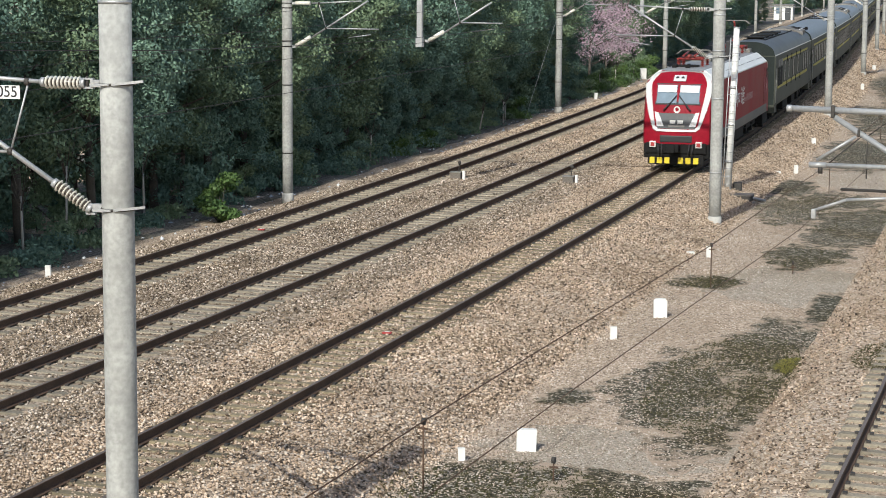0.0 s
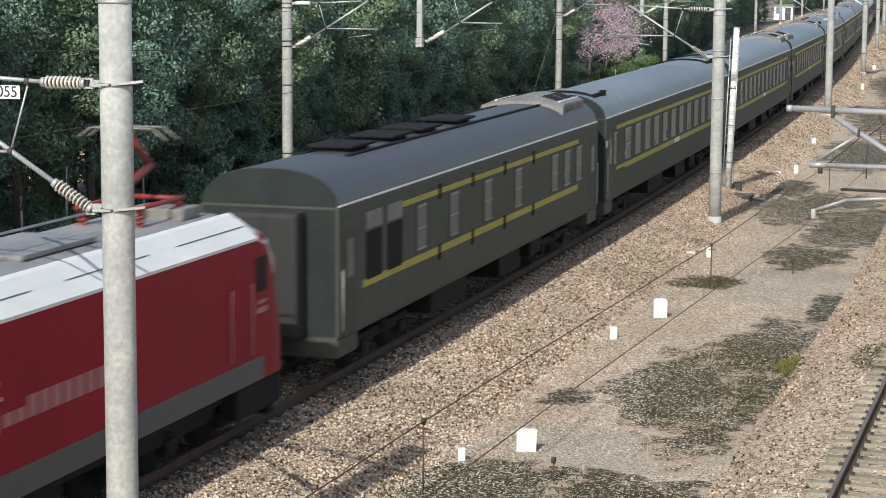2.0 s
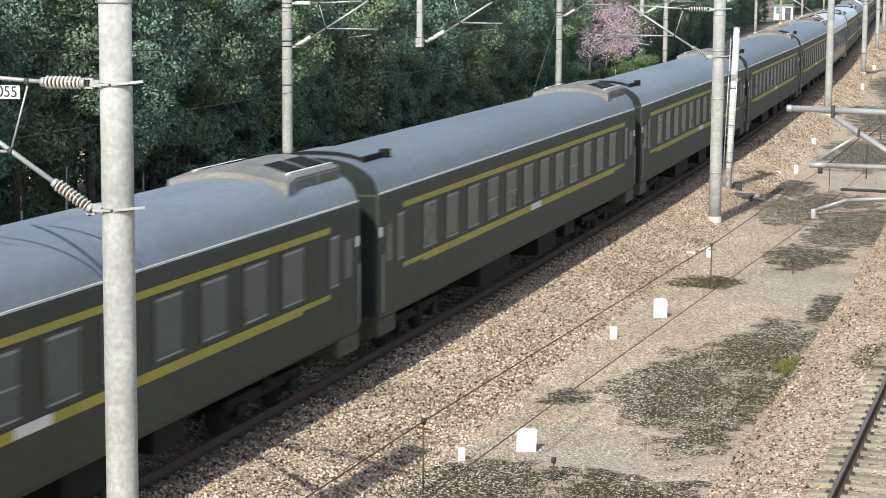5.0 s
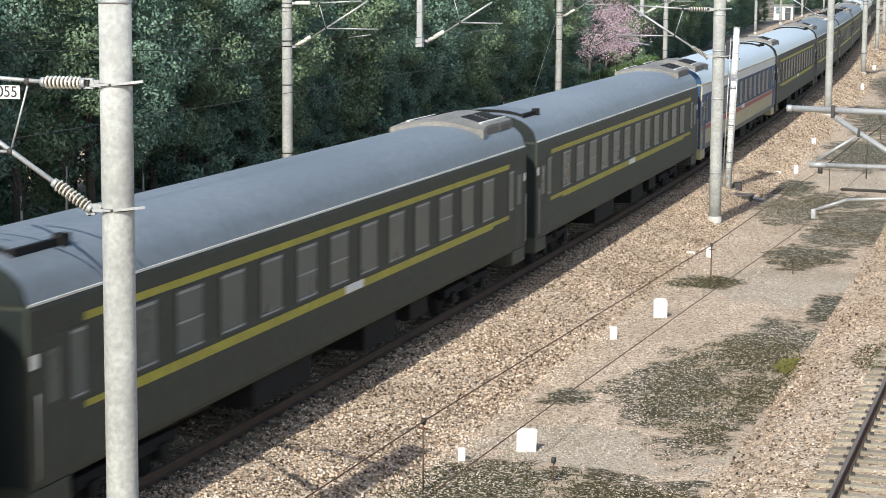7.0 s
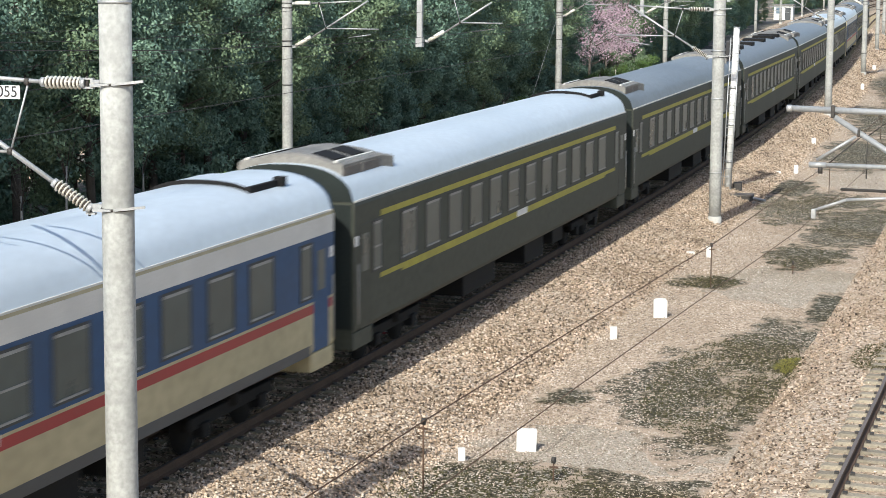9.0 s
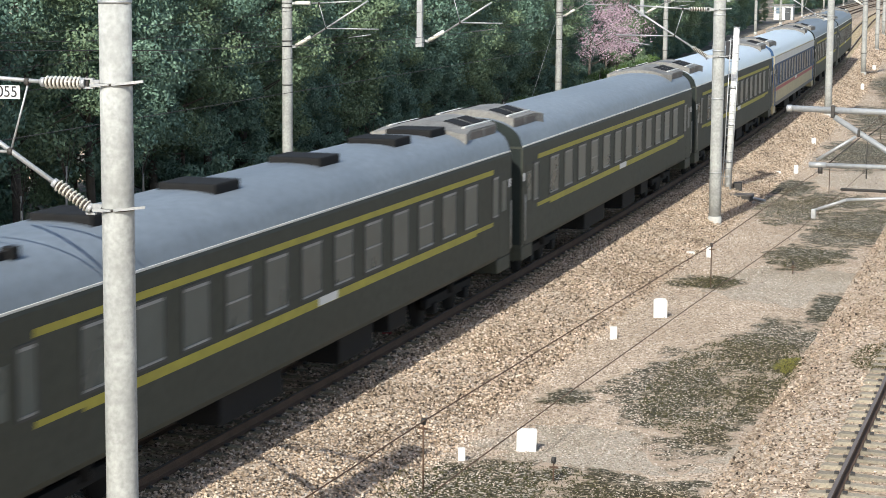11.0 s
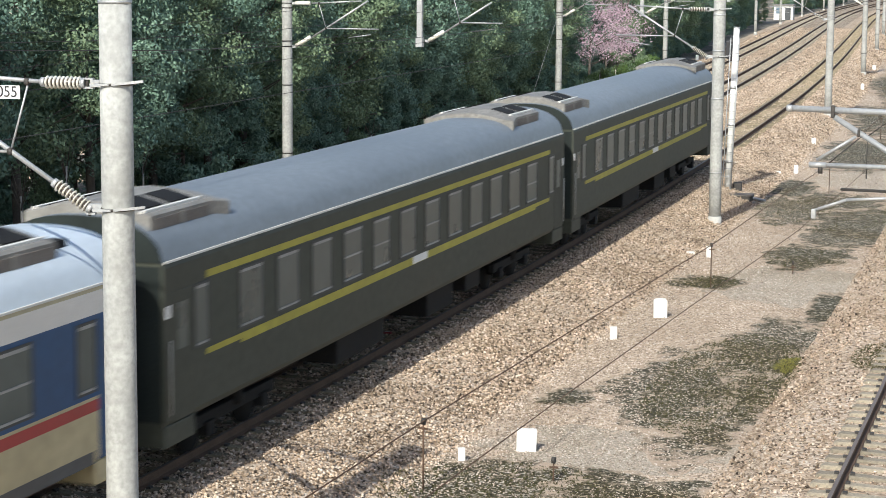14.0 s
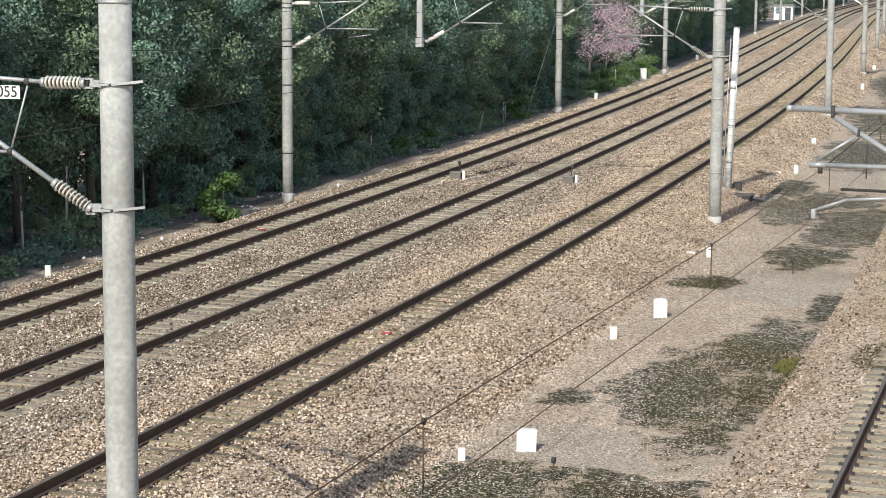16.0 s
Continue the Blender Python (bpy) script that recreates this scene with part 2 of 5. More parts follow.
def lathe(bm, a, b, prof, n=16):
    """A turned body along a to b: prof is (fraction, radius)."""
    a, b = Vector(a), Vector(b)
    q = (b - a).to_track_quat("Z", "Y")
    rings = []
    for t, r in prof:
        c = a.lerp(b, t)
        rings.append([bm.verts.new(c + q @ Vector((r * math.cos(2 * math.pi * i / n), r * math.sin(2 * math.pi * i / n), 0))) for i in range(n)])
    for r0, r1 in zip(rings, rings[1:]):
        for i in range(n):
            f = bm.faces.new((r0[i], r0[(i + 1) % n], r1[(i + 1) % n], r1[i]))
            f.smooth = True
    bm.faces.new(rings[0][::-1])
    bm.faces.new(rings[-1])
    return bm


def loft(rings, closed=True, caps=True, mi=None):
    """Skin over rings of points with equal counts."""
    bm = bmesh.new()
    vs = [[bm.verts.new(p) for p in r] for r in rings]
    n = len(rings[0])
    for r0, r1 in zip(vs, vs[1:]):
        for i in range(n if closed else n - 1):
            f = bm.faces.new((r0[i], r0[(i + 1) % n], r1[(i + 1) % n], r1[i]))
            if mi:
                f.material_index = mi(i)
    if caps and closed:
        bm.faces.new(vs[0][::-1])
        bm.faces.new(vs[-1])
    bmesh.ops.recalc_face_normals(bm, faces=bm.faces)
    return bm


def along(profile, s_list, closed=True):
    """A section of (offset, z) drawn along the line."""
    return loft([[at(o, s, z) for o, z in profile] for s in s_list], closed)


def empty(name, label, category, group="", m=None):
    e = new(name)
    e.empty_display_size = 0.2
    tagged(e, label, category, group)
    if m is not None:
        e.matrix_basis = m
    return e


# ---------------------------------------------------------------- ground
NEAR_S = [s for s in np.arange(-70, 340, 5.0)] + [360, 400, 460, 540]


def ground_sheet():
    bm = bmesh.new()
    xs = [-900, -300, -120, -60, -30, 0, 30, 60, 120, 300, 900]
    ys = [-300, -60, -10, 20, 60, 120, 200, 300, 450, 700, 1100, 2200]
    vs = [[bm.verts.new((x, y, -0.8)) for x in xs] for y in ys]
    for a, b in zip(vs, vs[1:]):
        for i in range(len(xs) - 1):
            bm.faces.new((a[i], a[i + 1], b[i + 1], b[i]))
    tagged(part("ground", bm, GROUND), "dusty beige gravel ground beside the tracks", "ground", kind="structure")


def ballast_bed(name, prof, label, material):
    """Ballast with an uneven top."""
    rings = []
    for i, s in enumerate(np.concatenate([np.arange(-66, 60, 0.5), np.arange(60, 540, 4.0)])):
        ring = []
        for o, z in prof:
            p = at(o, s, z)
            if z > -0.79:
                inside = min(abs(o - c) for c in (0.0, -4.89, -9.09, 11.73)) < 1.2
                p.z += (0.012 if inside else 0.05) * noise.noise((p.x * 1.3, p.y * 1.3, 0)) - 0.008
            ring.append(p)
        rings.append(ring)
    tagged(part(name, loft(rings, closed=False, caps=False), material, smooth=True), label, "ballast", kind="structure")


def fill(pts, step=0.35):
    """Adds points between the corners of a section."""
    out = []
    for (a, b), (c, d) in zip(pts, pts[1:]):
        n = max(1, int(abs(c - a) / step))
        out += [(a + (c - a) * i / n, b + (d - b) * i / n) for i in range(n)]
    return out + [pts[-1]]


ground_sheet()
ballast_bed("ballast_near", fill([(-2.5, -0.26), (-1.7, -0.20), (1.7, -0.20), (2.3, -0.32), (3.9, -0.86)]), "beige and pinkish crushed granite ballast under the near track", BALLAST)
ballast_bed("ballast_far", fill([(-12.6, -0.86), (-11.2, -0.25), (-10.6, -0.20), (-7.6, -0.20), (-7.0, -0.32), (-6.6, -0.20), (-3.3, -0.20), (-2.5, -0.26)]), "greyish crushed granite ballast under two tracks", BALLAST2)
ballast_bed("ballast_siding", fill([(8.6, -0.86), (9.9, -0.22), (13.6, -0.22), (15, -0.86)]), "beige crushed granite ballast under a siding", BALLAST)


# ---------------------------------------------------------------- rails
def rail(name, off):
    prof = [(-0.075, -0.176), (0.075, -0.176), (0.075, -0.165), (0.012, -0.14), (0.012, -0.045), (0.036, -0.035), (0.036, -0.006), (0.03, 0.0), (-0.03, 0.0), (-0.036, -0.006), (-0.036, -0.035), (-0.012, -0.045), (-0.012, -0.14), (-0.075, -0.165)]
    bm = loft([[at(off + o, s, z) for o, z in prof] for s in NEAR_S], mi=lambda i: 1 if i in (7,) else 0)
    return part(name, bm, [RUST, RAILTOP])


for tname, o in TRACKS.items():
    tr = empty("railway_track", "steel rails rusty brown on the sides, on concrete sleepers", "track", "railway tracks")
    tr["kind"] = "structure"
    for side in (-1, 1):
        rail("rail", o + side * GAUGE).parent = tr
    TRACKS[tname] = (o, tr)

tagged(part("forest_floor", loft([[at(o, s, -0.793 + 0.05 * noise.noise((o, s * 0.2, 2)) * (o < -14)) for o in (-13.6 + 0.5 * noise.noise((0, s * 0.35, 1)), -16, -20, -26, -40)] for s in np.arange(-70, 460, 2.0)], closed=False), SOIL), "dark leaf litter soil under the trees", "soil", kind="structure")
# ---------------------------------------------------------------- quick meshes for stones and leaves
def fast_mesh(name, verts, faces, material):
    """A mesh from arrays: all faces have the same number of corners."""
    me = bpy.data.meshes.new(name)
    k = faces.shape[1]
    me.vertices.add(len(verts))
    me.vertices.foreach_set("co", verts.astype(np.float32).ravel())
    me.loops.add(faces.size)
    me.loops.foreach_set("vertex_index", faces.astype(np.int32).ravel())
    me.polygons.add(len(faces))
    me.polygons.foreach_set("loop_start", np.arange(0, faces.size, k, dtype=np.int32))
    me.update(calc_edges=True)
    me.materials.append(material)
    return me


def stones(name, rng, off, s, z, size, material, label):
    """Loose angular stones, six corners each, joined."""
    n = len(off)
    a = np.interp(s, SS, ANG)
    c = np.stack([np.interp(s, SS, XS) + off * np.cos(a), np.interp(s, SS, YS) - off * np.sin(a), z], 1)
    base = np.array([(1, 0, 0), (-1, 0, 0), (0, 1, 0), (0, -1, 0), (0, 0, 0.75), (0, 0, -0.75)], float)
    v = base[None] * (1 + rng.uniform(-0.4, 0.4, (n, 6, 1))) + rng.uniform(-0.3, 0.3, (n, 6, 3))
    t = rng.uniform(0, 2 * np.pi, n)
    e = rng.uniform(-0.6, 0.6, n)
    x, y, zz = v[..., 0], v[..., 1], v[..., 2]
    y2, z2 = y * np.cos(e)[:, None] - zz * np.sin(e)[:, None], y * np.sin(e)[:, None] + zz * np.cos(e)[:, None]
    v = np.stack([x * np.cos(t)[:, None] - y2 * np.sin(t)[:, None], x * np.sin(t)[:, None] + y2 * np.cos(t)[:, None], z2], 2)
    v = v * size[:, None, None] + c[:, None]
    tri = np.array([(0, 2, 4), (2, 1, 4), (1, 3, 4), (3, 0, 4), (2, 0, 5), (1, 2, 5), (3, 1, 5), (0, 3, 5)])
    f = (tri[None] + 6 * np.arange(n)[:, None, None]).reshape(-1, 3)
    return tagged(new(name, fast_mesh(name, v.reshape(-1, 3), f, material)), label, "stones", kind="stuff")


def island_mat(name, cols):
    m = bpy.data.materials.new(name)
    m.use_nodes = True
    nd, lk = m.node_tree.nodes, m.node_tree.links
    geo = nd.new("ShaderNodeNewGeometry")
    cr = nd.new("ShaderNodeValToRGB")
    while len(cr.color_ramp.elements) < len(cols):
        cr.color_ramp.elements.new(0.5)
    for i, c in enumerate(cols):
        cr.color_ramp.elements[i].position = i / (len(cols) - 1)
        cr.color_ramp.elements[i].color = (*c, 1)
    lk.new(geo.outputs["Random Per Island"], cr.inputs[0])
    no = nd.new("ShaderNodeTexNoise")
    no.inputs["Scale"].default_value, no.inputs["Detail"].default_value = 0.5, 4
    co = nd.new("ShaderNodeTexCoord")
    lk.new(co.outputs["Object"], no.inputs["Vector"])
    mr = nd.new("ShaderNodeMapRange")
    mr.inputs[1].default_value, mr.inputs[2].default_value = 0.35, 0.65
    mr.inputs[3].default_value, mr.inputs[4].default_value = 0.78, 1.12
    lk.new(no.outputs["Fac"], mr.inputs[0])
    hs = nd.new("ShaderNodeHueSaturation")
    lk.new(mr.outputs[0], hs.inputs["Value"])
    lk.new(cr.outputs[0], hs.inputs["Color"])
    b = nd["Principled BSDF"]
    lk.new(hs.outputs[0], b.inputs["Base Color"])
    b.inputs["Roughness"].default_value = 0.9
    b.inputs["Specular IOR Level"].default_value = 0.2
    return m


STONE = island_mat("crushed granite", [(0.045, 0.034, 0.026), (0.245, 0.183, 0.128), (0.435, 0.332, 0.240), (0.52, 0.402, 0.300), (0.69, 0.590, 0.485)])
STONE2 = island_mat("greyed crushed granite", [(0.04, 0.03, 0.023), (0.17, 0.13, 0.092), (0.30, 0.238, 0.175), (0.39, 0.315, 0.24), (0.70, 0.61, 0.52)])
PEBBLE = island_mat("pale loose stones", [(0.14, 0.11, 0.085), (0.36, 0.29, 0.225), (0.48, 0.40, 0.33), (0.62, 0.56, 0.49)])
LITTER = island_mat("pale litter", [(0.3, 0.34, 0.4), (0.6, 0.62, 0.64), (0.75, 0.75, 0.73)])


def bed_height(off):
    return np.interp(off, [-12.6, -11.2, -10.6, -7.6, -7.0, -6.6, -3.3, -2.5, -1.7, 1.7, 2.3, 3.9, 8.6, 9.9, 13.6, 15], [-0.83, -0.25, -0.2, -0.2, -0.32, -0.2, -0.2, -0.26, -0.2, -0.2, -0.32, -0.83, -0.83, -0.22, -0.22, -0.83])


def all_stones():
    rng = np.random.default_rng(4)
    n = 235000
    s = -52 + 70 * rng.random(n) ** 1.25
    off = rng.uniform(-12.6, 4.1, n)
    keep = np.ones(n, bool)
    for o in (0.0, -4.89, -9.09):
        d = np.abs(off - o)
        keep &= ~((d < 1.12) & (rng.random(n) < (np.where(d < GAUGE, 0.50, 0.12) if o == 0.0 else 0.90)))
        keep &= np.abs(d - GAUGE) > 0.085
    s, off = s[keep], off[keep]
    near = off > -2.5 + rng.normal(0, 0.4, len(off))
    for k, m, lab in ((near, STONE, "loose beige and pink granite ballast stones"), (~near, STONE2, "loose greyish granite ballast stones")):
        so, of = s[k], off[k]
        stones("ballast_stones", rng, of, so, bed_height(of) + rng.uniform(0.0, 0.02, len(so)) + 0.03 * (np.abs(np.abs(of) - 1.2) < 0.2), rng.uniform(0.017, 0.041, len(so)), m, lab)
    n = 70000
    s = 10 + 62 * rng.random(n) ** 1.1
    off = rng.uniform(-12.6, 4.1, n)
    keep = np.ones(n, bool)
    for o in (0.0, -4.89, -9.09):
        d = np.abs(off - o)
        keep &= ~((d < 1.12) & (rng.random(n) < 0.75)) & (np.abs(d - GAUGE) > 0.10)
    s, off = s[keep], off[keep]
    stones("ballast_stones", rng, off, s, bed_height(off) + 0.01, rng.uniform(0.028, 0.05, len(s)), STONE, "loose beige and pink granite ballast stones")
    n = 60000
    s = 50 + 150 * rng.random(n) ** 1.3
    off = rng.uniform(-12.6, 4.1, n)
    keep = np.ones(n, bool)
    for o in (0.0, -4.89, -9.09):
        d = np.abs(off - o)
        keep &= ~((d < 1.12) & (rng.random(n) < 0.8)) & (np.abs(d - GAUGE) > 0.12)
    s, off = s[keep], off[keep]
    stones("ballast_stones", rng, off, s, bed_height(off) + 0.01, rng.uniform(0.035, 0.07, len(s)), STONE, "loose beige and pink granite ballast stones")
    n = 30000
    s = -48 + 75 * rng.random(n) ** 1.2
    off = rng.uniform(8.8, 14.2, n)
    k = (np.abs(off - 11.73) > 1.12) | (rng.random(n) < 0.40)
    k &= np.abs(np.abs(off - 11.73) - GAUGE) > 0.1
    s, off = s[k], off[k]
    stones("siding_stones", rng, off, s, bed_height(off) + rng.uniform(0.0, 0.02, len(s)), rng.uniform(0.018, 0.036, len(s)), STONE, "loose beige granite stones beside the siding")
    n = 80000
    s = -44 + 100 * rng.random(n) ** 1.3
    off = 3.6 + 5.6 * rng.random(n) ** 1.35
    stones("gravel", rng, off, s, np.full(n, -0.79), rng.uniform(0.008, 0.026, n) * np.interp(off, [3.6, 5.5, 9.2], [1.15, 0.95, 0.8]), PEBBLE, "pale loose stones scattered over dusty ground")
    n = 700
    s = rng.uniform(-30, 110, n)
    off = -12.9 - 2.2 * rng.random(n) ** 2
    stones("litter", rng, off, s, np.full(n, -0.78), rng.uniform(0.03, 0.11, n) * rng.random(n), LITTER, "scraps of pale litter under the trees")


all_stones()


# ---------------------------------------------------------------- mossy patches on the ground
def patch(off, s, w, l, seed, z, material, label):
    """A flat ragged patch, a few millimetres proud of the ground."""
    n, k = 72, 7
    verts, worn, faces = [at(off, s, z)[:]], [0.0], []
    for j in range(1, k + 1):
        for i in range(n):
            a = 2 * math.pi * i / n
            r = 1.12 + 0.42 * noise.noise((1.3 * math.cos(a) + seed, 1.3 * math.sin(a), seed)) + 0.28 * noise.noise((5 * math.cos(a), 5 * math.sin(a), seed * 2.3))
            verts.append(at(off + w * r * j / k * math.cos(a), s + l * r * j / k * math.sin(a), z)[:])
            worn.append((j / k) ** 2.2)
    for i in range(n):
        faces.append((0, 1 + i, 1 + (i + 1) % n))
        for j in range(k - 1):
            p, q = 1 + j * n, 1 + (j + 1) * n
            faces.append((p + i, q + i, q + (i + 1) % n, p + (i + 1) % n))
    me = bpy.data.meshes.new("moss_patch")
    me.from_pydata(verts, [], faces)
    me.attributes.new("worn", "FLOAT", "POINT").data.foreach_set("value", worn)
    me.materials.append(material)
    tagged(new("moss_patch", me), label, "moss", "moss patches", kind="structure")


for i, (o, s, w, l) in enumerate([(7.5, -31, 1.7, 6.3), (6.6, -32.5, 1.3, 3.0), (7.9, -27, 1.0, 3.6), (5.4, -41.8, 2.2, 2.6), (7.6, -41.5, 1.6, 1.6), (6.0, 1.5, 2.4, 5.0), (7.8, -4.5, 1.5, 5.5), (5.0, -17.8, 1.0, 1.3), (7.0, -12.0, 1.4, 2.6), (4.7, -33.8, 0.5, 0.8), (6.5, 24, 2.4, 8), (7.0, 48, 2.6, 14), (6.5, 82, 2.6, 18), (4.4, 7.5, 0.9, 3.2), (8.6, -21, 0.5, 2.4)]):
    patch(o, s, w, l, i + 3.7, -0.794 + 0.0016 * i, MOSS, "dark moss and dead weeds on gravel")
patch(8.55, -29.0, 0.24, 0.85, 31.0, -0.776, LEAFGROUND, "yellow green moss on gravel")
for i, (o, s, w, l) in enumerate([(7.0, -17.0, 1.9, 3.3), (6.6, -38.0, 2.2, 1.5), (6.9, 13.5, 2.0, 6)]):
    patch(o, s, w, l, i + 21.0, -0.797, CEMENT, "pale dusty cement spill")


def weeds():
    """Low tufts on the mossy ground."""
    rng = np.random.default_rng(9)
    cs = []
    for o, s, w, l, n in ((7.5, -31, 1.5, 5.5, 5200), (5.4, -41.8, 2.0, 2.2, 2600), (6.5, 0, 2.6, 6, 3000), (7.0, -12, 1.3, 2.3, 900), (5.0, -17.8, 0.8, 1.1, 600), (10.6, -30.5, 0.5, 1.6, 900)):
        r = np.sqrt(rng.random(n))
        t = rng.random(n) * 2 * np.pi
        cs.append(np.stack([o + w * r * np.cos(t), s + l * r * np.sin(t)], 1))
    c = np.concatenate(cs)
    n = len(c)
    a = np.interp(c[:, 1], SS, ANG)
    p = np.stack([np.interp(c[:, 1], SS, XS) + c[:, 0] * np.cos(a), np.interp(c[:, 1], SS, YS) - c[:, 0] * np.sin(a), np.maximum(bed_height(c[:, 0]), -0.8) + 0.02], 1)
    t = rng.random(n) * np.pi
    h = rng.uniform(0.01, 0.045, n)
    d = np.stack([np.cos(t), np.sin(t), 0 * t], 1) * rng.uniform(0.008, 0.03, n)[:, None]
    tip = p + np.stack([rng.normal(0, 0.03, n), rng.normal(0, 0.03, n), h], 1)
    v = np.stack([p - d, p + d, tip], 1).reshape(-1, 3)
    me = fast_mesh("weeds", v, np.arange(3 * n).reshape(-1, 3), WEED)
    tagged(new("weeds", me), "low dry weeds and moss tufts on gravel", "weeds", kind="stuff")


weeds()


# ---------------------------------------------------------------- trees and shrubs
def leaf_cloud(rng, centres, radii, per, size, flat=0.75):
    """Leaves over the skins of many small clumps."""
    cs, ns = [], []
    for c, r in zip(centres, radii):
        d = rng.normal(size=(per, 3))
        d /= np.linalg.norm(d, axis=1)[:, None]
        d[:, 2] *= flat
        rr = r * rng.uniform(0.55, 1.12, per)[:, None]
        cs.append(c + d * rr)
        ns.append(d + rng.normal(scale=0.55, size=(per, 3)))
    c, nrm = np.concatenate(cs), np.concatenate(ns)
    nrm /= np.linalg.norm(nrm, axis=1)[:, None]
    up = rng.normal(size=nrm.shape)
    t = np.cross(nrm, up)
    t /= np.linalg.norm(t, axis=1)[:, None]
    b = np.cross(nrm, t)
    k = size * rng.uniform(0.6, 1.25, len(c))[:, None]
    v = np.stack([c - t * k, c - b * k * 0.55, c + t * k, c + b * k * 0.55], 1).reshape(-1, 3)
    return v, np.arange(len(v)).reshape(-1, 4)


def tree(name, seed, h, rad, low, leaf, label, per=150, clumps=46, lsize=0.10, hang=0.0, category="tree"):
    """Tapered trunk and limbs under a crown of many leaf clumps."""
    rng = np.random.default_rng(seed)
    t = empty(name, label, category)
    bm = bmesh.new()
    top = Vector((rng.normal(0, 0.2), rng.normal(0, 0.2), h * 0.72))
    rod(bm, (0, 0, -0.05), top * 0.5, 0.14 * h / 8, 9, 0.10 * h / 8)
    rod(bm, top * 0.5, top, 0.10 * h / 8, 8, 0.03)
    cen, rr = [], []
    for i in range(clumps):
        u = (i + 0.5) / clumps
        z = low + (h - low) * u
        prof = math.sin(math.pi * min(1, 0.16 + 0.80 * u)) ** 0.6
        a = i * 2.39996 + rng.normal(0, 0.3)
        r = rad * prof * math.sqrt(rng.uniform(0.35, 1.0))
        p = np.array([r * math.cos(a), r * math.sin(a), z + rng.normal(0, 0.2)])
        cen.append(p)
        rr.append(rad * rng.uniform(0.20, 0.34))
        if i % 3 == 0:
            start = top * min(0.95, 0.3 + 0.6 * u)
            rod(bm, start, p, 0.035, 5, 0.012)
    part("trunk", bm, BARK, t)
    v, f = leaf_cloud(rng, cen, rr, per, lsize)
    crown = new("crown", fast_mesh("crown", v, f, leaf))
    crown.parent = t
    return t


def grove():
    rng = random.Random(11)
    kinds = [tree("tree", 20 + i, 9.6 + 0.7 * (i % 3), 2.5 + 0.25 * (i % 2), 2.3 + 0.35 * (i % 3), (LEAF, LEAFC)[i % 2], "evergreen tree with dense dark green leaves beside the railway", 420, 64, 0.070) for i in range(5)]
    low = [tree("tree", 40 + i, 3.6 + 0.6 * i, 1.6, 0.15, (LEAF, LEAFC, LEAF)[i], "low dark green tree with leaves to the ground", 300, 44, 0.070) for i in range(3)]
    spots = []
    s = -50.0
    while s < 150:
        spots.append((-16.3 + rng.uniform(-0.5, 0.5), s + rng.uniform(-0.5, 0.5), 0))
        spots.append((-20.4 + rng.uniform(-0.7, 0.7), s + 1.7 + rng.uniform(-0.7, 0.7), 0))
        spots.append((-16.2 + rng.uniform(-0.4, 0.3), s + 1.8 + rng.uniform(-0.4, 0.4), 1))
        spots.append((-18.2 + rng.uniform(-0.5, 0.5), s + 0.4, 1))
        s += 3.55 + rng.uniform(-0.3, 0.5)
    while s < 430:
        spots.append((-17.5 + rng.uniform(-0.8, 0.6), s, 0))
        spots.append((-16.9 + rng.uniform(-0.8, 0.6), s + 2.5, 1))
        s += 7.6
    for i, (o, s, k) in enumerate(spots):
        if (-18 < o and 62 < s < 90) or (-21 < o and 240 < s < 285) or (k == 1 and o > -17.6 and -36 < s < -7):
            continue
        src = (kinds, low)[k][i % (5, 3)[k]]
        m = on_line(o, s, -0.85, rng.uniform(0, 360))
        sc = rng.uniform(0.88, 1.12)
        t = copy_thing(src, m @ Matrix.Diagonal((sc, sc, sc * rng.uniform(0.95, 1.05), 1)))
        t.scale = (sc, sc, sc)
        t["group"] = "trees beside the railway"
    for t in kinds + low:
        for o in list(t.children_recursive) + [t]:
            bpy.data.objects.remove(o)


grove()


def shrub(off, s, h, r, seed, leaf, label, per=130):
    rng = np.random.default_rng(seed)
    t = empty("shrub", label, "shrub", "shrubs at the foot of the trees", on_line(off, s, -0.82))
    bm = bmesh.new()
    cen, rr = [], []
    for i in range(16):
        a = i * 2.4
        u = (i + 0.5) / 16
        p = np.array([r * 0.75 * math.cos(a) * math.sqrt(u), r * 0.75 * math.sin(a) * math.sqrt(u), 0.12 * h + 0.78 * h * ((i * 0.618) % 1) * (1 - 0.3 * u)])
        cen.append(p)
        rr.append(r * rng.uniform(0.28, 0.42))
        if i % 3 == 0:
            rod(bm, (0, 0, -0.02), p, 0.018, 5, 0.008)
    part("stem", bm, BARK, t)
    v, f = leaf_cloud(rng, cen, rr, per, 0.065)
    crown = new("foliage", fast_mesh("foliage", v, f, leaf))
    crown.parent = t


shrub(-13.1, -9.7, 2.0, 0.85, 3, LEAFB, "round bright green shrub under dark trees", 230)
rs = random.Random(5)
for i, (o, s, h, r) in enumerate([(-14.6, 16, 0.8, 0.8), (-14.4, 20.5, 0.9, 0.7), (-14.9, 25, 1.6, 1.0), (-14.6, 29, 1.2, 0.9), (-14.8, 34, 1.0, 0.9), (-14.4, 40, 1.4, 1.0), (-14.7, 44.5, 1.1, 0.9), (-15.0, -17, 1.2, 1.0), (-15.2, -24, 1.0, 0.9), (-15.0, 3, 1.5, 1.0), (-14.8, 8.5, 0.8, 0.8)]):
    shrub(o, s, h, r, 60 + i, LEAFB if i in (0, 1, 5) else LEAFC, "low green shrub at the edge of the trees")
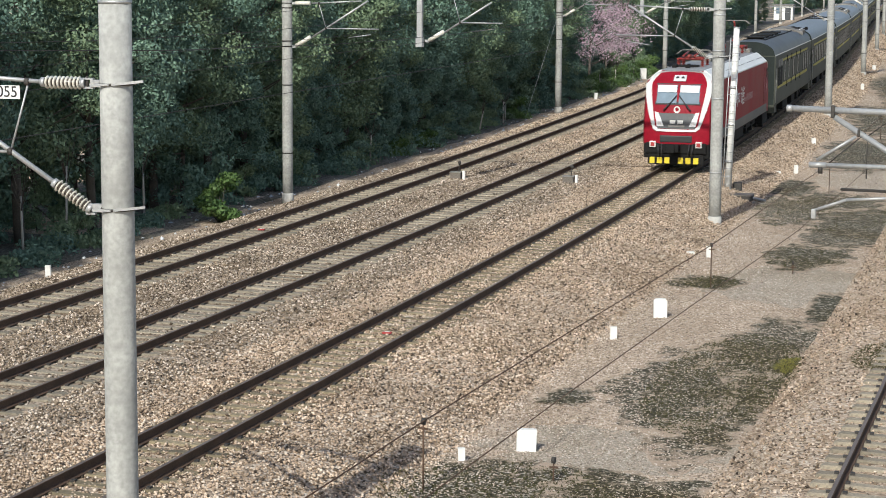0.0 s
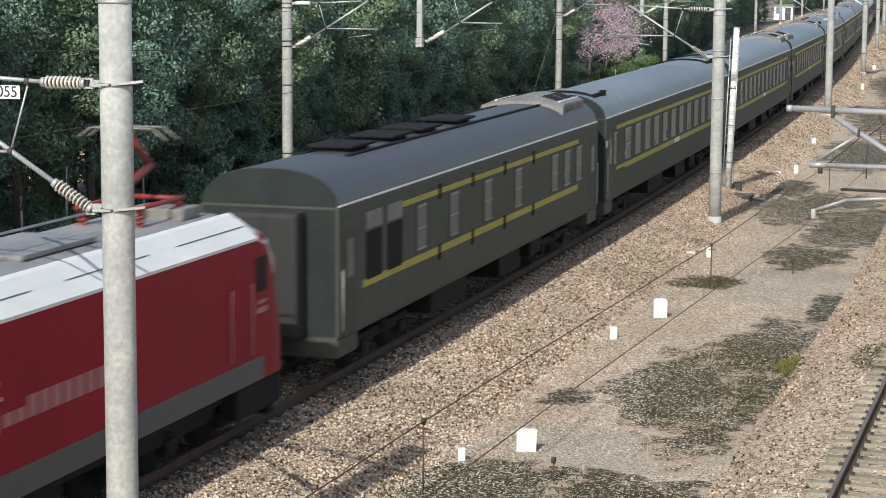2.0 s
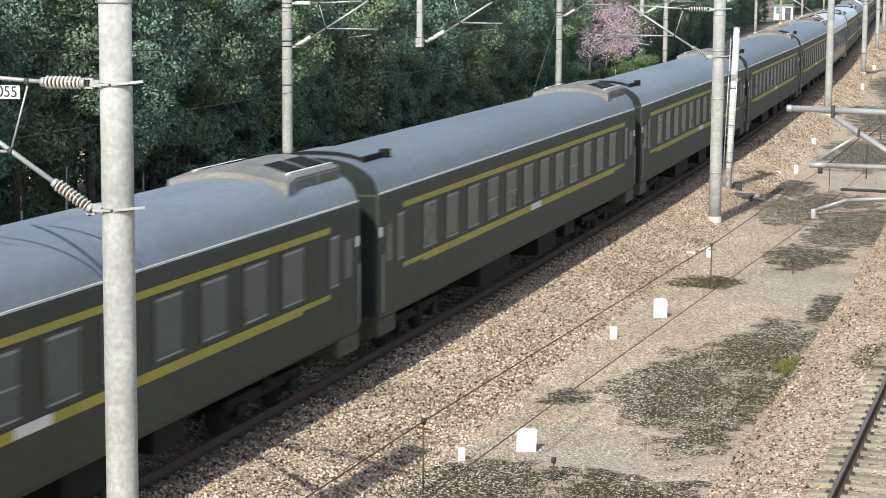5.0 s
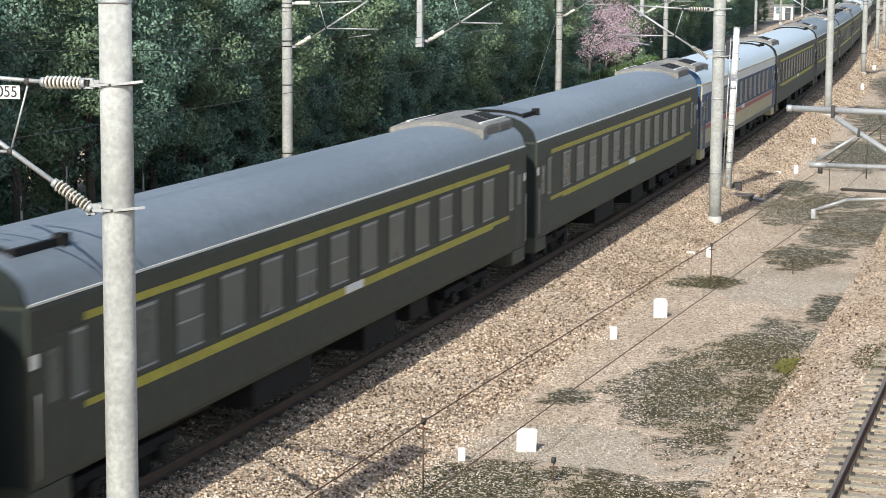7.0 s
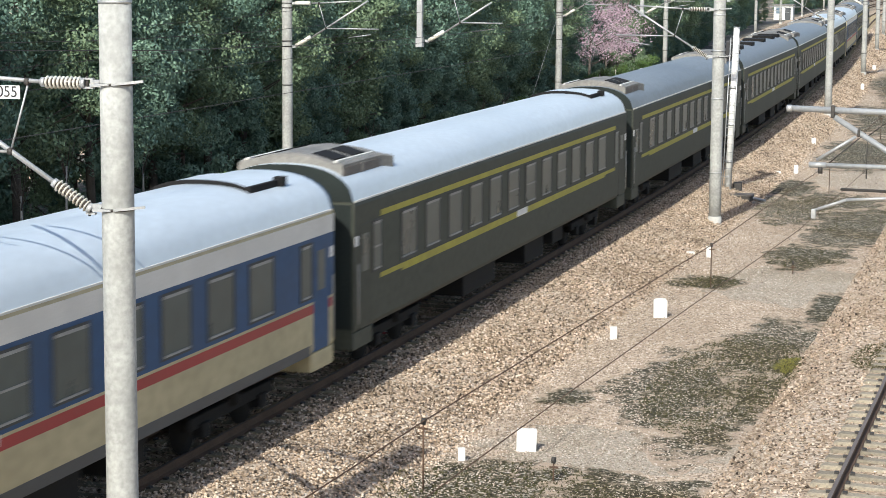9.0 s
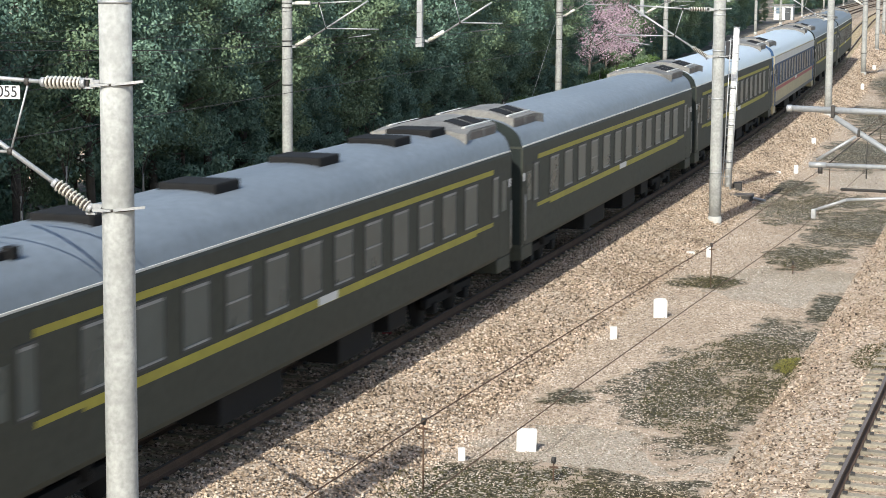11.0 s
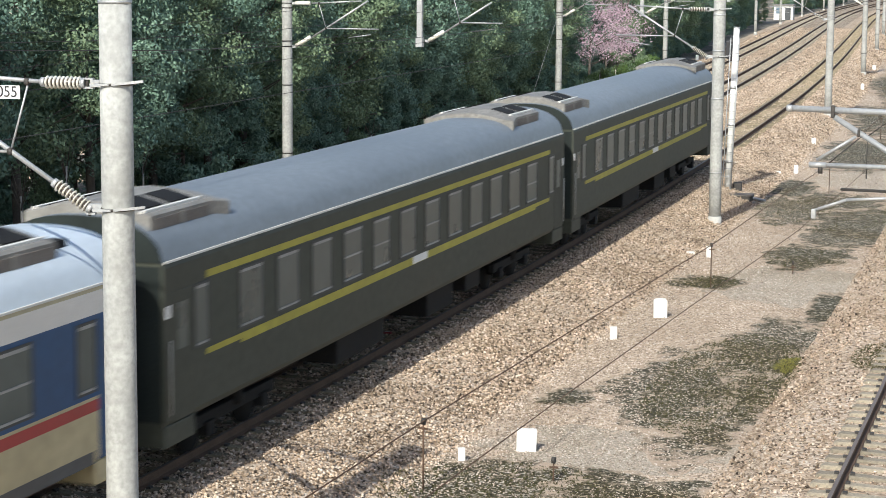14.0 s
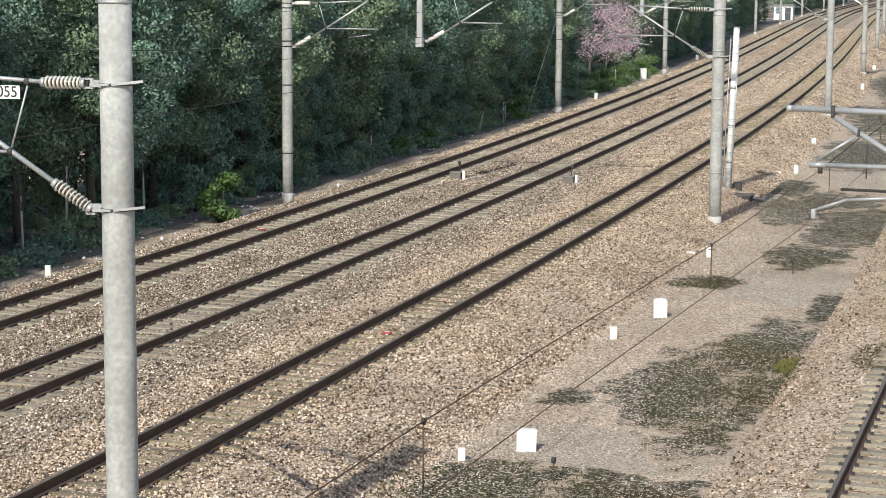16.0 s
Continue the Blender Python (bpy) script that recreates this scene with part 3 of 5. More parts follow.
for i in range(46):
    shrub(-14.75 + rs.uniform(-0.5, 0.35), -46 + i * 2.3, rs.uniform(0.5, 1.5) * (0.35 if 5 < i < 17 else 1.0), rs.uniform(0.7, 1.1), 140 + i, (LEAF, LEAFC, LEAF)[i % 3], "dark green undergrowth at the foot of the trees", 90)
for i in range(12):
    shrub(-14.2 + rs.uniform(-0.5, 0.3), 60 + i * 3.0, rs.uniform(1.1, 1.9), 1.25, 90 + i, LEAFB if i % 3 else LEAFC, "clipped green hedge shrub at the ballast edge", 150)
blossom = tree("blossom_tree", 77, 6.6, 3.9, 2.3, BLOSSOM, "pink flowering cherry tree before dark evergreens", 120, 44, 0.075)
blossom.matrix_basis = on_line(-15.6, 71, -0.85)
blossom2 = tree("blossom_tree", 78, 5.2, 2.3, 2.3, BLOSSOM, "pink flowering cherry tree before dark evergreens", 120, 30, 0.085)
blossom2.matrix_basis = on_line(-15.8, 80, -0.85)


def sapling(off, s, h, lean, seed):
    rng = random.Random(seed)
    t = empty("sapling", "bare young tree with a pale limewashed trunk", "sapling", "bare saplings", on_line(off, s, -0.82))
    part("trunk", a_rod((0, 0, -0.05), (lean * h * 0.6, 0, h * 0.6), 0.045, 7, 0.03), PALEBARK, t)
    for i in range(7):
        a = rng.uniform(0, 6.28)
        z0 = h * rng.uniform(0.45, 0.6)
        part("branch", a_rod((lean * z0, 0, z0), (lean * z0 + 0.45 * math.cos(a), 0.45 * math.sin(a), z0 + h * rng.uniform(0.25, 0.5)), 0.016, 5, 0.005), BARK, t)


for i, (o, s, h, l) in enumerate([(-14.1, 30, 1.9, 0.2), (-14.3, 36.5, 2.0, 0), (-14.5, 38, 1.8, -0.05), (-14.3, 51.5, 2.2, 0.05), (-14.0, 66, 2.0, 0), (-13.9, 72, 2.2, 0.05), (-14.0, 82, 2.0, 0), (-14.6, 12, 2.1, 0.05), (-15.0, -14, 3.0, 0.04), (-15.1, -20, 3.2, -0.03), (-15.3, -16.8, 4.2, 0.02), (-15.6, -24.5, 3.6, -0.04), (-15.2, -27, 2.8, 0.05), (-15.5, -10.5, 3.4, -0.02), (-15.4, -31, 3.2, 0.03)]):
    sapling(o, s, h, l, i)

# ---------------------------------------------------------------- catenary posts
SPAN = 47.63


def insulator(parent, a, b, r=0.085):
    """A ribbed insulator between two points: dark core, pale sheds, grey caps."""
    a, b = Vector(a), Vector(b)
    core = part("insulator", a_rod(a, b, r * 0.62, 12), RIBDARK, parent, "ribbed ivory and brown insulator")
    for i in range(9):
        t = 0.14 + 0.72 * i / 8
        c = a.lerp(b, t)
        d = (b - a).normalized() * 0.009
        part("shed", lathe(bmesh.new(), c - d, c + d * 1.2, [(0, r * 0.62), (0.45, r), (0.7, r * 0.97), (1, r * 0.6)], 16), RIBWHITE, core)
    part("cap", a_rod(a, a.lerp(b, 0.1), r * 0.78, 12), STEEL, core)
    part("cap", a_rod(a.lerp(b, 0.91), b, r * 0.72, 12), STEEL, core)


def cantilever(post, sx, base, top_z, reach, drop=0.0, detail=True, plate=""):
    """Two tubes from the post over a track, with insulators, strut and steady arm; sx is the side they point to."""
    arm = part("bracket", a_box(*sorted((sx * 0.20, sx * 0.34)), -0.04, 0.04, top_z - 0.045, top_z + 0.045), STEEL, post)
    part("bracket", a_box(*sorted((sx * 0.20, sx * 0.34)), -0.04, 0.04, base - 0.05, base + 0.05), STEEL, post)
    k = 0.62
    if detail:
        insulator(post, (sx * 0.42, 0, top_z), (sx * 1.04, 0, top_z))
        insulator(post, (sx * 0.36, 0, base - 0.03), (sx * 0.90, 0, base - 0.03 + 0.54 * k))
        for z0 in (top_z, base - 0.02):
            for dz in (-0.055, 0.055):
                part("clevis", a_box(*sorted((sx * 0.31, sx * 0.44)), -0.03, 0.03, z0 + dz - 0.012, z0 + dz + 0.012), STEEL, post)
            part("pin", a_rod((sx * 0.40, 0, z0 - 0.09), (sx * 0.40, 0, z0 + 0.09), 0.018, 8), DARKSTEEL, post)
    else:
        for z0, dz in ((top_z, 0.0), (base + 0.02, 0.54 * k)):
            part("insulator", a_rod((sx * 0.34, 0, z0), (sx * 0.9, 0, z0 + dz), 0.075, 10), RIBWHITE, post)
    end = Vector((sx * (reach + 0.35), 0, base - 0.03 + k * (reach + 0.01)))
    part("diagonal_tube", a_rod((sx * 0.88, 0, base - 0.03 + 0.52 * k), end, 0.034, 10), STEEL, post)
    part("top_tube", a_rod((sx * 0.96, 0, top_z), (sx * (reach + 0.1), 0, top_z + 0.1), 0.028, 10), STEEL, post)
    part("strut", a_rod((sx * 1.24, 0, top_z - 0.05), (sx * 1.50, 0, base - 0.03 + 1.14 * k), 0.014, 8), STEEL, post)
    for x, z in ((1.24, top_z), (1.50, base - 0.03 + 1.14 * k)):
        part("clamp", a_rod((sx * (x - 0.03), 0, z), (sx * (x + 0.03), 0, z), 0.05, 10), DARKSTEEL, post)
    za = base + 0.67
    part("registration_tube", a_rod((sx * 1.45, 0, za), (sx * (reach + 0.75), 0, za), 0.022, 8), STEEL, post)
    part("steady_arm", a_rod((sx * (reach - 0.4), 0, za - 0.32), (sx * (reach + 0.45), 0, za - 0.2), 0.016, 8), STEEL, post)
    if plate:
        pl = part("number_plate", a_box(*sorted((sx * 1.32, sx * 1.68)), -0.062, -0.05, top_z - 0.22, top_z - 0.05), WHITE, post, "white plate with black figures")
        cu = bpy.data.curves.new("figures", "FONT")
        cu.body, cu.size, cu.align_x, cu.align_y, cu.extrude = plate, 0.20, "CENTER", "CENTER", 0.002
        tmp = new("figures", cu)
        me = bpy.data.meshes.new_from_object(tmp.evaluated_get(bpy.context.evaluated_depsgraph_get()))
        bpy.data.objects.remove(tmp)
        me.materials.clear()
        me.materials.append(BLACK)
        tx = new("figures", me)
        tx.parent = pl
        tx.matrix_basis = pose(sx * 1.50, -0.066, top_z - 0.135, 90, 0, 0)


def catenary_post(off, s, h, r, label, sx, base, detail, plate="", bands=(1.9, 4.4, 6.0, 7.2)):
    post = empty("catenary_post", label, "catenary post", "catenary posts", on_line(off, s, -0.85))
    bm = lathe(bmesh.new(), (0, 0, -0.3), (0, 0, h), [(0, r), (0.25, r), (0.5, r), (0.75, r), (1, r)], 32)
    part("shaft", bm, CONCRETE, post)
    part("footing", lathe(bmesh.new(), (0, 0, -0.05), (0, 0, 0.42), [(0, r + 0.035), (0.95, r + 0.03), (1, r)], 24), CONCRETE2, post)
    part("cap", lathe(bmesh.new(), (0, 0, h), (0, 0, h + 0.05), [(0, r + 0.02), (1, r + 0.01)], 24), STEEL, post)
    b, t = base + 0.85, base + 0.85 + 1.57
    for z in (b, t):
        hoop = part("hoop", lathe(bmesh.new(), (0, 0, z - 0.015), (0, 0, z + 0.015), [(0, r + 0.012), (1, r + 0.012)], 28), DARKSTEEL, post)
        if detail:
            for yy in (-r - 0.02, r + 0.02):
                part("hoop_arm", a_box(sx * 0.12 - 0.13, sx * 0.12 + 0.13, yy - 0.008, yy + 0.008, z - 0.014, z + 0.014), STEEL, hoop)
            part("angle_bracket", loft([[(-sx * 0.05, -r - 0.02, z + dz), (-sx * 0.05, -r - 0.03, z + dz), (-sx * 0.42, -r + 0.10, z + dz + 0.04), (-sx * 0.42, -r + 0.12, z + dz + 0.04)] for dz in (-0.012, 0.022)]), STEEL, hoop)
    for z in bands:
        part("strap", lathe(bmesh.new(), (0, 0, z - 0.02), (0, 0, z + 0.02), [(0, r + 0.008), (1, r + 0.008)], 24), DARKSTEEL if not detail else STEEL, post)
    cantilever(post, sx, b, t, 2.75, detail=detail, plate=plate)
    return post


catenary_post(2.94, -50.63, 8.42, 0.205, "weathered grey concrete catenary post with ribbed insulators", -1, 4.92, True, "055", bands=(8.36,))
for n in range(1, 9):
    catenary_post(2.94 + (0.28 if n == 1 else 0), -50.63 + SPAN * n - (2.5 if n == 1 else 0), 9.6, 0.205, "grey concrete catenary post beside the near track", -1, 4.95, n < 3)
for n in range(0, 9):
    catenary_post(-12.75 + (-0.07 if n == 0 else -0.1), -3.66 + SPAN * n + (0.9 if n == 1 else 0), 9.6, 0.19, "grey concrete catenary post before dark trees", 1, 4.95, False)


def hanging_post(s, n):
    """A short post that hangs from a beam between two catenary posts, over the middle track."""
    beam = empty("catenary_beam", "steel beam across the tracks with a hanging post", "catenary beam", "catenary beams", on_line(-7.85, s, 0))
    part("crossbeam", a_box(-4.9, 11.1, -0.06, 0.06, 8.5, 8.68, 0.02), STEEL, beam)
    part("hanging_shaft", a_box(-0.10, 0.10, -0.10, 0.10, 5.02, 8.5, 0.02), STEEL, beam)
    part("end_plate", a_box(-0.13, 0.13, -0.13, 0.13, 5.0, 5.35, 0.02), STEEL, beam)
    cantilever(beam, 1, 5.22, 6.85, 2.3, detail=False)


for n in range(0, 6):
    hanging_post(-3.4 + SPAN * n, n)


def siding_catenary():
    """The tubes over the siding, carried by a post beyond it."""
    post = empty("catenary_post", "concrete catenary post with galvanised tubes over the siding", "catenary post", "catenary posts", on_line(11.73, -52.1, 0))
    part("shaft", lathe(bmesh.new(), (3.3, 0, -1.1), (3.3, 0, 8.2), [(0, 0.2), (1, 0.2)], 24), CONCRETE, post)
    part("top_tube", a_rod((-0.22, 0, 6.52), (3.2, 0, 6.46), 0.032, 12), STEEL, post)
    part("tube_end", a_rod((-0.23, 0, 6.52), (-0.17, 0, 6.519), 0.037, 12), STEEL, post)
    part("diagonal_tube", a_rod((0.27, 0, 6.44), (3.2, 0, 4.65), 0.03, 12), STEEL, post)
    part("clamp", a_box(0.235, 0.275, -0.042, 0.042, 6.43, 6.56, 0.01), DARKSTEEL, post)
    part("clamp", a_box(0.515, 0.545, -0.036, 0.036, 6.24, 6.32, 0.01), DARKSTEEL, post)
    part("brace", a_rod((0.10, 0, 5.98), (0.50, 0, 6.24), 0.018, 10), STEEL, post)
    part("registration_tube", a_rod((0.03, 0, 5.93), (3.2, 0, 5.93), 0.024, 12), STEEL, post)
    part("tube_end", a_rod((0.02, 0, 5.93), (0.20, 0, 5.93), 0.031, 12), STEEL, post)
    part("clamp", a_rod((0.14, 0, 5.84), (0.14, 0, 5.92), 0.025, 8), DARKSTEEL, post)
    part("second_tube", a_rod((0.36, 0, 5.68), (3.2, 0, 5.66), 0.016, 10), DARKSTEEL, post)
    part("steady_arm", a_rod((0.10, 0, 5.45), (0.42, 0, 5.57), 0.016, 10), STEEL, post)
    part("steady_arm", a_rod((0.42, 0, 5.57), (0.95, 0, 5.61), 0.016, 10), STEEL, post)
    part("contact_clamp", a_box(0.06, 0.11, -0.03, 0.03, 5.36, 5.46, 0.01), STEEL, post)
    part("dropper", a_rod((0.62, 0, 6.24), (0.62, 0, 5.80), 0.006, 6), DARKSTEEL, post)
    part("dropper", a_rod((0.60, 0.0, 6.28), (0.25, -0.15, 5.97), 0.006, 6), DARKSTEEL, post)
    part("dropper", a_rod((0.95, 0.0, 6.5), (0.62, 0, 6.25), 0.006, 6), DARKSTEEL, post)


siding_catenary()


def wire(name, pts, r, label, material=None):
    rings = []
    for i, p in enumerate(pts):
        d = (Vector(pts[min(i + 1, len(pts) - 1)]) - Vector(pts[max(i - 1, 0)])).to_track_quat("Z", "Y")
        rings.append([Vector(p) + d @ Vector((r * math.cos(k * 1.2566), r * math.sin(k * 1.2566), 0)) for k in range(5)])
    bm = loft(rings)
    tagged(part(name, bm, material or DARKSTEEL), label, "wire", "overhead wires")


for o, nm in ((0.0, "near"), (-4.89, "middle"), (-9.09, "far")):
    wire("contact_wire", [at(o + 0.15 * (-1) ** i, -50.63 + SPAN * i / 1.0, 5.52) for i in range(0, 9)], 0.007, "thin dark contact wire over a track")
    wire("messenger_wire", [at(o, -50.63 + SPAN * (i / 6), 6.85 - 0.55 * (1 - (2 * ((i / 6) % 1) - 1) ** 2)) for i in range(0, 48)], 0.007, "thin dark sagging messenger wire over a track")
wire("guy_wire", [at(-13.7, 39.5, -0.8), at(-13.2, 46.6, 5.2)], 0.012, "slack steel guy wire beside the trees", STEEL)


# ---------------------------------------------------------------- signal wire on short posts
def wire_post(off, s, h):
    p = empty("wire_post", "thin rusty iron post that carries a signal wire", "wire post", "wire posts", on_line(off, s, -0.82))
    part("rod", a_rod((0, 0, -0.1), (0, 0, h), 0.016, 7), RUST, p)
    part("pulley", a_rod((-0.03, 0, h), (0.03, 0, h), 0.06, 12), DARKSTEEL, p)
    part("bracket", a_box(-0.07, 0.08, -0.02, 0.02, h - 0.14, h - 0.11), RUST, p)


POSTS = [(3.95, -66.0), (4.17, -41.9), (5.15, -18.7), (6.0, 6.0), (6.5, 32.0), (6.6, 58.0)]
for o, s in POSTS:
    wire_post(o, s, 1.22)
wire("signal_wire", [at(o + 0.03, s, 0.42) for o, s in POSTS], 0.013, "rusty signal wire on short posts", RUST)
LOW = [(4.85, -62.0), (5.28, -44.3), (5.48, -37.3), (5.88, -27.9), (6.21, -21.1), (6.47, -16.1), (6.71, -11.7), (7.25, 7.2), (7.95, 40.0)]
for o, s in (LOW[0], LOW[-1]):
    wire_post(o, s, 0.84)
wire("signal_wire", [at(o, s, 0.0) for o, s in LOW], 0.011, "rusty signal wire strung low over the gravel", RUST)
wire_post(7.0, -15.4, 0.35)
wire_post(6.1, -40.6, 0.4)


# ---------------------------------------------------------------- markers
def marker(off, s, w, h, d, round_top, label, z=-0.83, lean=0.0):
    m = empty("marker_stone", label, "marker stone", "white marker stones", on_line(off, s, z, 18) @ pose(0, 0, 0, 0, lean, 0))
    bm = bmesh.new()
    prof = [(-w / 2, 0), (w / 2, 0)]
    if round_top:
        prof += [(w / 2 * math.cos(a) ** 0.5 if math.cos(a) > 0 else -w / 2 * (-math.cos(a)) ** 0.5, h - w * 0.22 + w * 0.22 * math.sin(a)) for a in np.linspace(0.05, math.pi - 0.05, 9)]
    else:
        prof += [(w / 2, h), (-w / 2, h)]
    bm = loft([[(x, y, zz) for x, zz in prof] for y in (-d / 2, d / 2)])
    bmesh.ops.bevel(bm, geom=list(bm.edges), offset=0.008, segments=1, affect="EDGES")
    part("stone", bm, WHITE, m)


marker(5.08, -38.6, 0.36, 0.44, 0.16, False, "square white painted marker stone on gravel", lean=2)
marker(4.70, -23.8, 0.34, 0.52, 0.14, True, "white painted marker stone with a rounded top")
for o, s, w, h in ((4.19, -39.7, 0.13, 0.27), (4.2, -27.1, 0.16, 0.33), (4.15, -12.8, 0.13, 0.38), (3.55, -12.6, 0.26, 0.16), (3.97, 13.4, 0.17, 0.40), (3.35, 12.2, 0.2, 0.24), (3.5, 27.5, 0.2, 0.4), (3.55, 74, 0.22, 0.5), (3.5, 102, 0.25, 0.5), (-13.36, -8.4, 0.16, 0.42), (-12.75, -23.0, 0.16, 0.40), (-12.9, 58, 0.2, 0.45), (-12.8, 92, 0.3, 0.6), (-12.9, 116, 0.25, 0.5), (-12.9, 146, 0.25, 0.5), (5.6, 66, 0.3, 0.6), (-13.4, 83, 0.45, 0.85)):
    marker(o, s, w, h, w * 0.8, False, "small white concrete marker post", lean=rs.uniform(-4, 4))


def sleeper_tag(off, s):
    """A small red tag with a white panel, fixed on the sleepers."""
    t = empty("sleeper_tag", "small red tag with a white panel on the sleepers", "tag", "sleeper tags", on_line(off, s, -0.182))
    part("plate", a_box(-0.10, 0.10, -0.06, 0.06, 0.0, 0.045, 0.01), REDSTRIPE, t)
    part("panel", a_box(-0.05, 0.05, -0.03, 0.03, 0.045, 0.051), WHITE, t)


sleeper_tag(-0.03, -31.36)
sleeper_tag(-9.22, -15.7)


# ---------------------------------------------------------------- lineside things
def signal_post():
    """The white signal post with its ladder beside a catenary post."""
    p = empty("signal_post", "white steel signal post with a ladder beside the near track", "signal post", m=on_line(2.45, 3.0, -0.8) @ pose(0, 0, 0, 0, 1.8, 0))
    part("mast", lathe(bmesh.new(), (0, 0, 0), (0, 0, 6.45), [(0, 0.125), (0.5, 0.118), (1, 0.11)], 18), WHITE, p)
    part("cap", a_rod((0, 0, 6.45), (0, 0, 6.5), 0.12, 14), STEEL, p)
    for x in (-0.17, 0.15):
        part("ladder_rail", a_rod((x, -0.24, 0.0), (x, -0.22, 6.1), 0.02, 6), STEEL, p)
    for i in range(19):
        z = 0.25 + i * 0.31
        part("rung", a_rod((-0.17, -0.235, z), (0.15, -0.235, z), 0.012, 6), STEEL, p)
    for z in (1.4, 2.8, 4.2):
        part("hoop", a_rod((0, 0, z), (0, 0, z + 0.05), 0.15, 14), STEEL, p)
    head = part("signal_head", a_box(-0.40, -0.12, 0.1, 0.3, 5.3, 5.95, 0.04), BLACK, p, "black signal head seen from behind")
    for z in (5.48, 5.78):
        part("hood", a_rod((-0.28, 0.3, z), (-0.28, 0.5, z), 0.1, 12), BLACK, head)
    part("signal_arm", a_rod((-0.3, 0.1, 5.3), (0.16, 0.1, 5.3), 0.03, 8), BLACK, p)
    b = empty("cable_box", "dark steel cable box on a low plinth", "cable box", m=on_line(3.2, 2.0, -0.82))
    part("case", a_box(-0.45, 0.35, -0.4, 0.4, 0.08, 0.30, 0.03), DARKSTEEL, b)
    part("lid", a_box(-0.47, 0.37, -0.42, 0.42, 0.30, 0.34, 0.01), DARKBOX, b)
    part("plinth", a_box(-0.55, 0.45, -0.5, 0.5, 0.0, 0.08, 0.02), CONCRETE, b)
    part("conduit", a_rod((0.3, 0.1, 0.2), (0.75, 0.5, 0.05), 0.05, 8), STEEL, b)
    c = empty("relay_case", "small dark relay case on a stem", "relay case", m=on_line(2.78, 3.4, -0.82))
    part("stem", a_rod((0, 0, 0), (0, 0, 0.3), 0.05, 8), STEEL, c)
    part("case", a_box(-0.16, 0.16, -0.12, 0.12, 0.3, 0.62, 0.03), DARKSTEEL, c)


signal_post()


def track_box(off, s):
    b = empty("track_box", "small weathered trackside box with a white post", "track box", "trackside boxes", on_line(off, s, -0.32))
    part("case", a_box(-0.22, 0.20, -0.16, 0.16, 0.05, 0.34, 0.03), DARKBOX, b)
    part("lid", a_box(-0.24, 0.22, -0.18, 0.18, 0.34, 0.38, 0.01), AC, b)
    part("white_post", a_box(0.24, 0.34, -0.05, 0.05, 0.0, 0.42, 0.01), WHITE, b)
    part("stem", a_rod((0.08, 0.0, 0.38), (0.12, 0, 0.68), 0.018, 6), DARKSTEEL, b)
    part("knob", lathe(bmesh.new(), (0.12, 0, 0.64), (0.12, 0, 0.80), [(0, 0.03), (0.5, 0.08), (1, 0.03)], 12), DARKSTEEL, b)


track_box(-7.75, 1.35)
track_box(-3.3, 1.2)


def hut():
    h = empty("lineside_hut", "small white hut with a pale flat roof beside far tracks", "hut", m=on_line(-14.3, 262, -0.85))
    part("wall", a_box(-1.5, 1.5, -2.0, 2.0, 0, 2.3, 0.02), WHITE, h)
    part("roof", a_box(-1.7, 1.7, -2.3, 2.3, 2.3, 2.5, 0.02), AC, h)
    part("door", a_box(0.3, 1.2, -2.03, -1.95, 0, 2.0, 0.01), LOCOGREY, h)
    w = part("window", a_box(-1.2, -0.2, -2.03, -1.95, 1.0, 2.1, 0.01), STEEL, h)
    part("pane", a_box(-1.1, -0.3, -2.045, -1.99, 1.1, 2.0), WINDSCREEN, w)


hut()


# ---------------------------------------------------------------- sleepers, with clips
def sleeper_mesh():
    bm = bmesh.new()
    st = [(-1.12, -0.20, 0.11), (-1.06, -0.165, 0.125), (-0.40, -0.170, 0.12), (0, -0.185, 0.11), (0.40, -0.170, 0.12), (1.06, -0.165, 0.125), (1.12, -0.20, 0.11)]
    rings = [[(x, -w - 0.03, -0.34), (x, -w, z - 0.02), (x, -w + 0.02, z), (x, w - 0.02, z), (x, w, z - 0.02), (x, w + 0.03, -0.34)] for x, z, w in st]
    bm = loft(rings)
    n0 = len(bm.faces)
    for sx in (-1, 1):
        for d in (-0.13, 0.13):
            x = sx * GAUGE + d
            box(bm, x - 0.035, x + 0.035, -0.05, 0.05, -0.175, -0.135, mi=1)
    me = bpy.data.meshes.new("sleeper")
    bm.to_mesh(me)
    bm.free()
    me.materials.append(SLEEPER)
    me.materials.append(DARKSTEEL)
    return me


def sleepers():
    me = sleeper_mesh()
    stained = me.copy()
    stained.materials[0] = SLEEPER2
    co = np.array([v.co[:] for v in me.vertices])
    polys = [list(p.vertices) for p in me.polygons if p.material_index == 0]
    for nm, (o, tr) in TRACKS.items():
        s0 = -58.0 if nm != "siding" else -50.0
        for i in range(190):
            ob = new("sleeper", stained if nm == "near" else me)
            ob.parent = tr
            m = on_line(o + random.uniform(-0.02, 0.02), s0 + i * 0.6, random.uniform(-0.012, 0.006), random.uniform(-0.8, 0.8))
            ob.matrix_basis = m
        vs, fs = [], []
        k = 0
        for i in range(190, 560):
            m = np.array(on_line(o, s0 + i * 0.6, 0.0))
            vs.append(co @ m[:3, :3].T + m[:3, 3])
            fs += [[a + k for a in p] for p in polys]
            k += len(co)
        far = bpy.data.meshes.new("far_sleepers")
        far.from_pydata(np.concatenate(vs).tolist(), [], fs)
        far.materials.append(SLEEPER2 if nm == "near" else SLEEPER)
        ob = new("far_sleepers", far)
        ob.parent = tr
        ob["kind"] = "stuff"


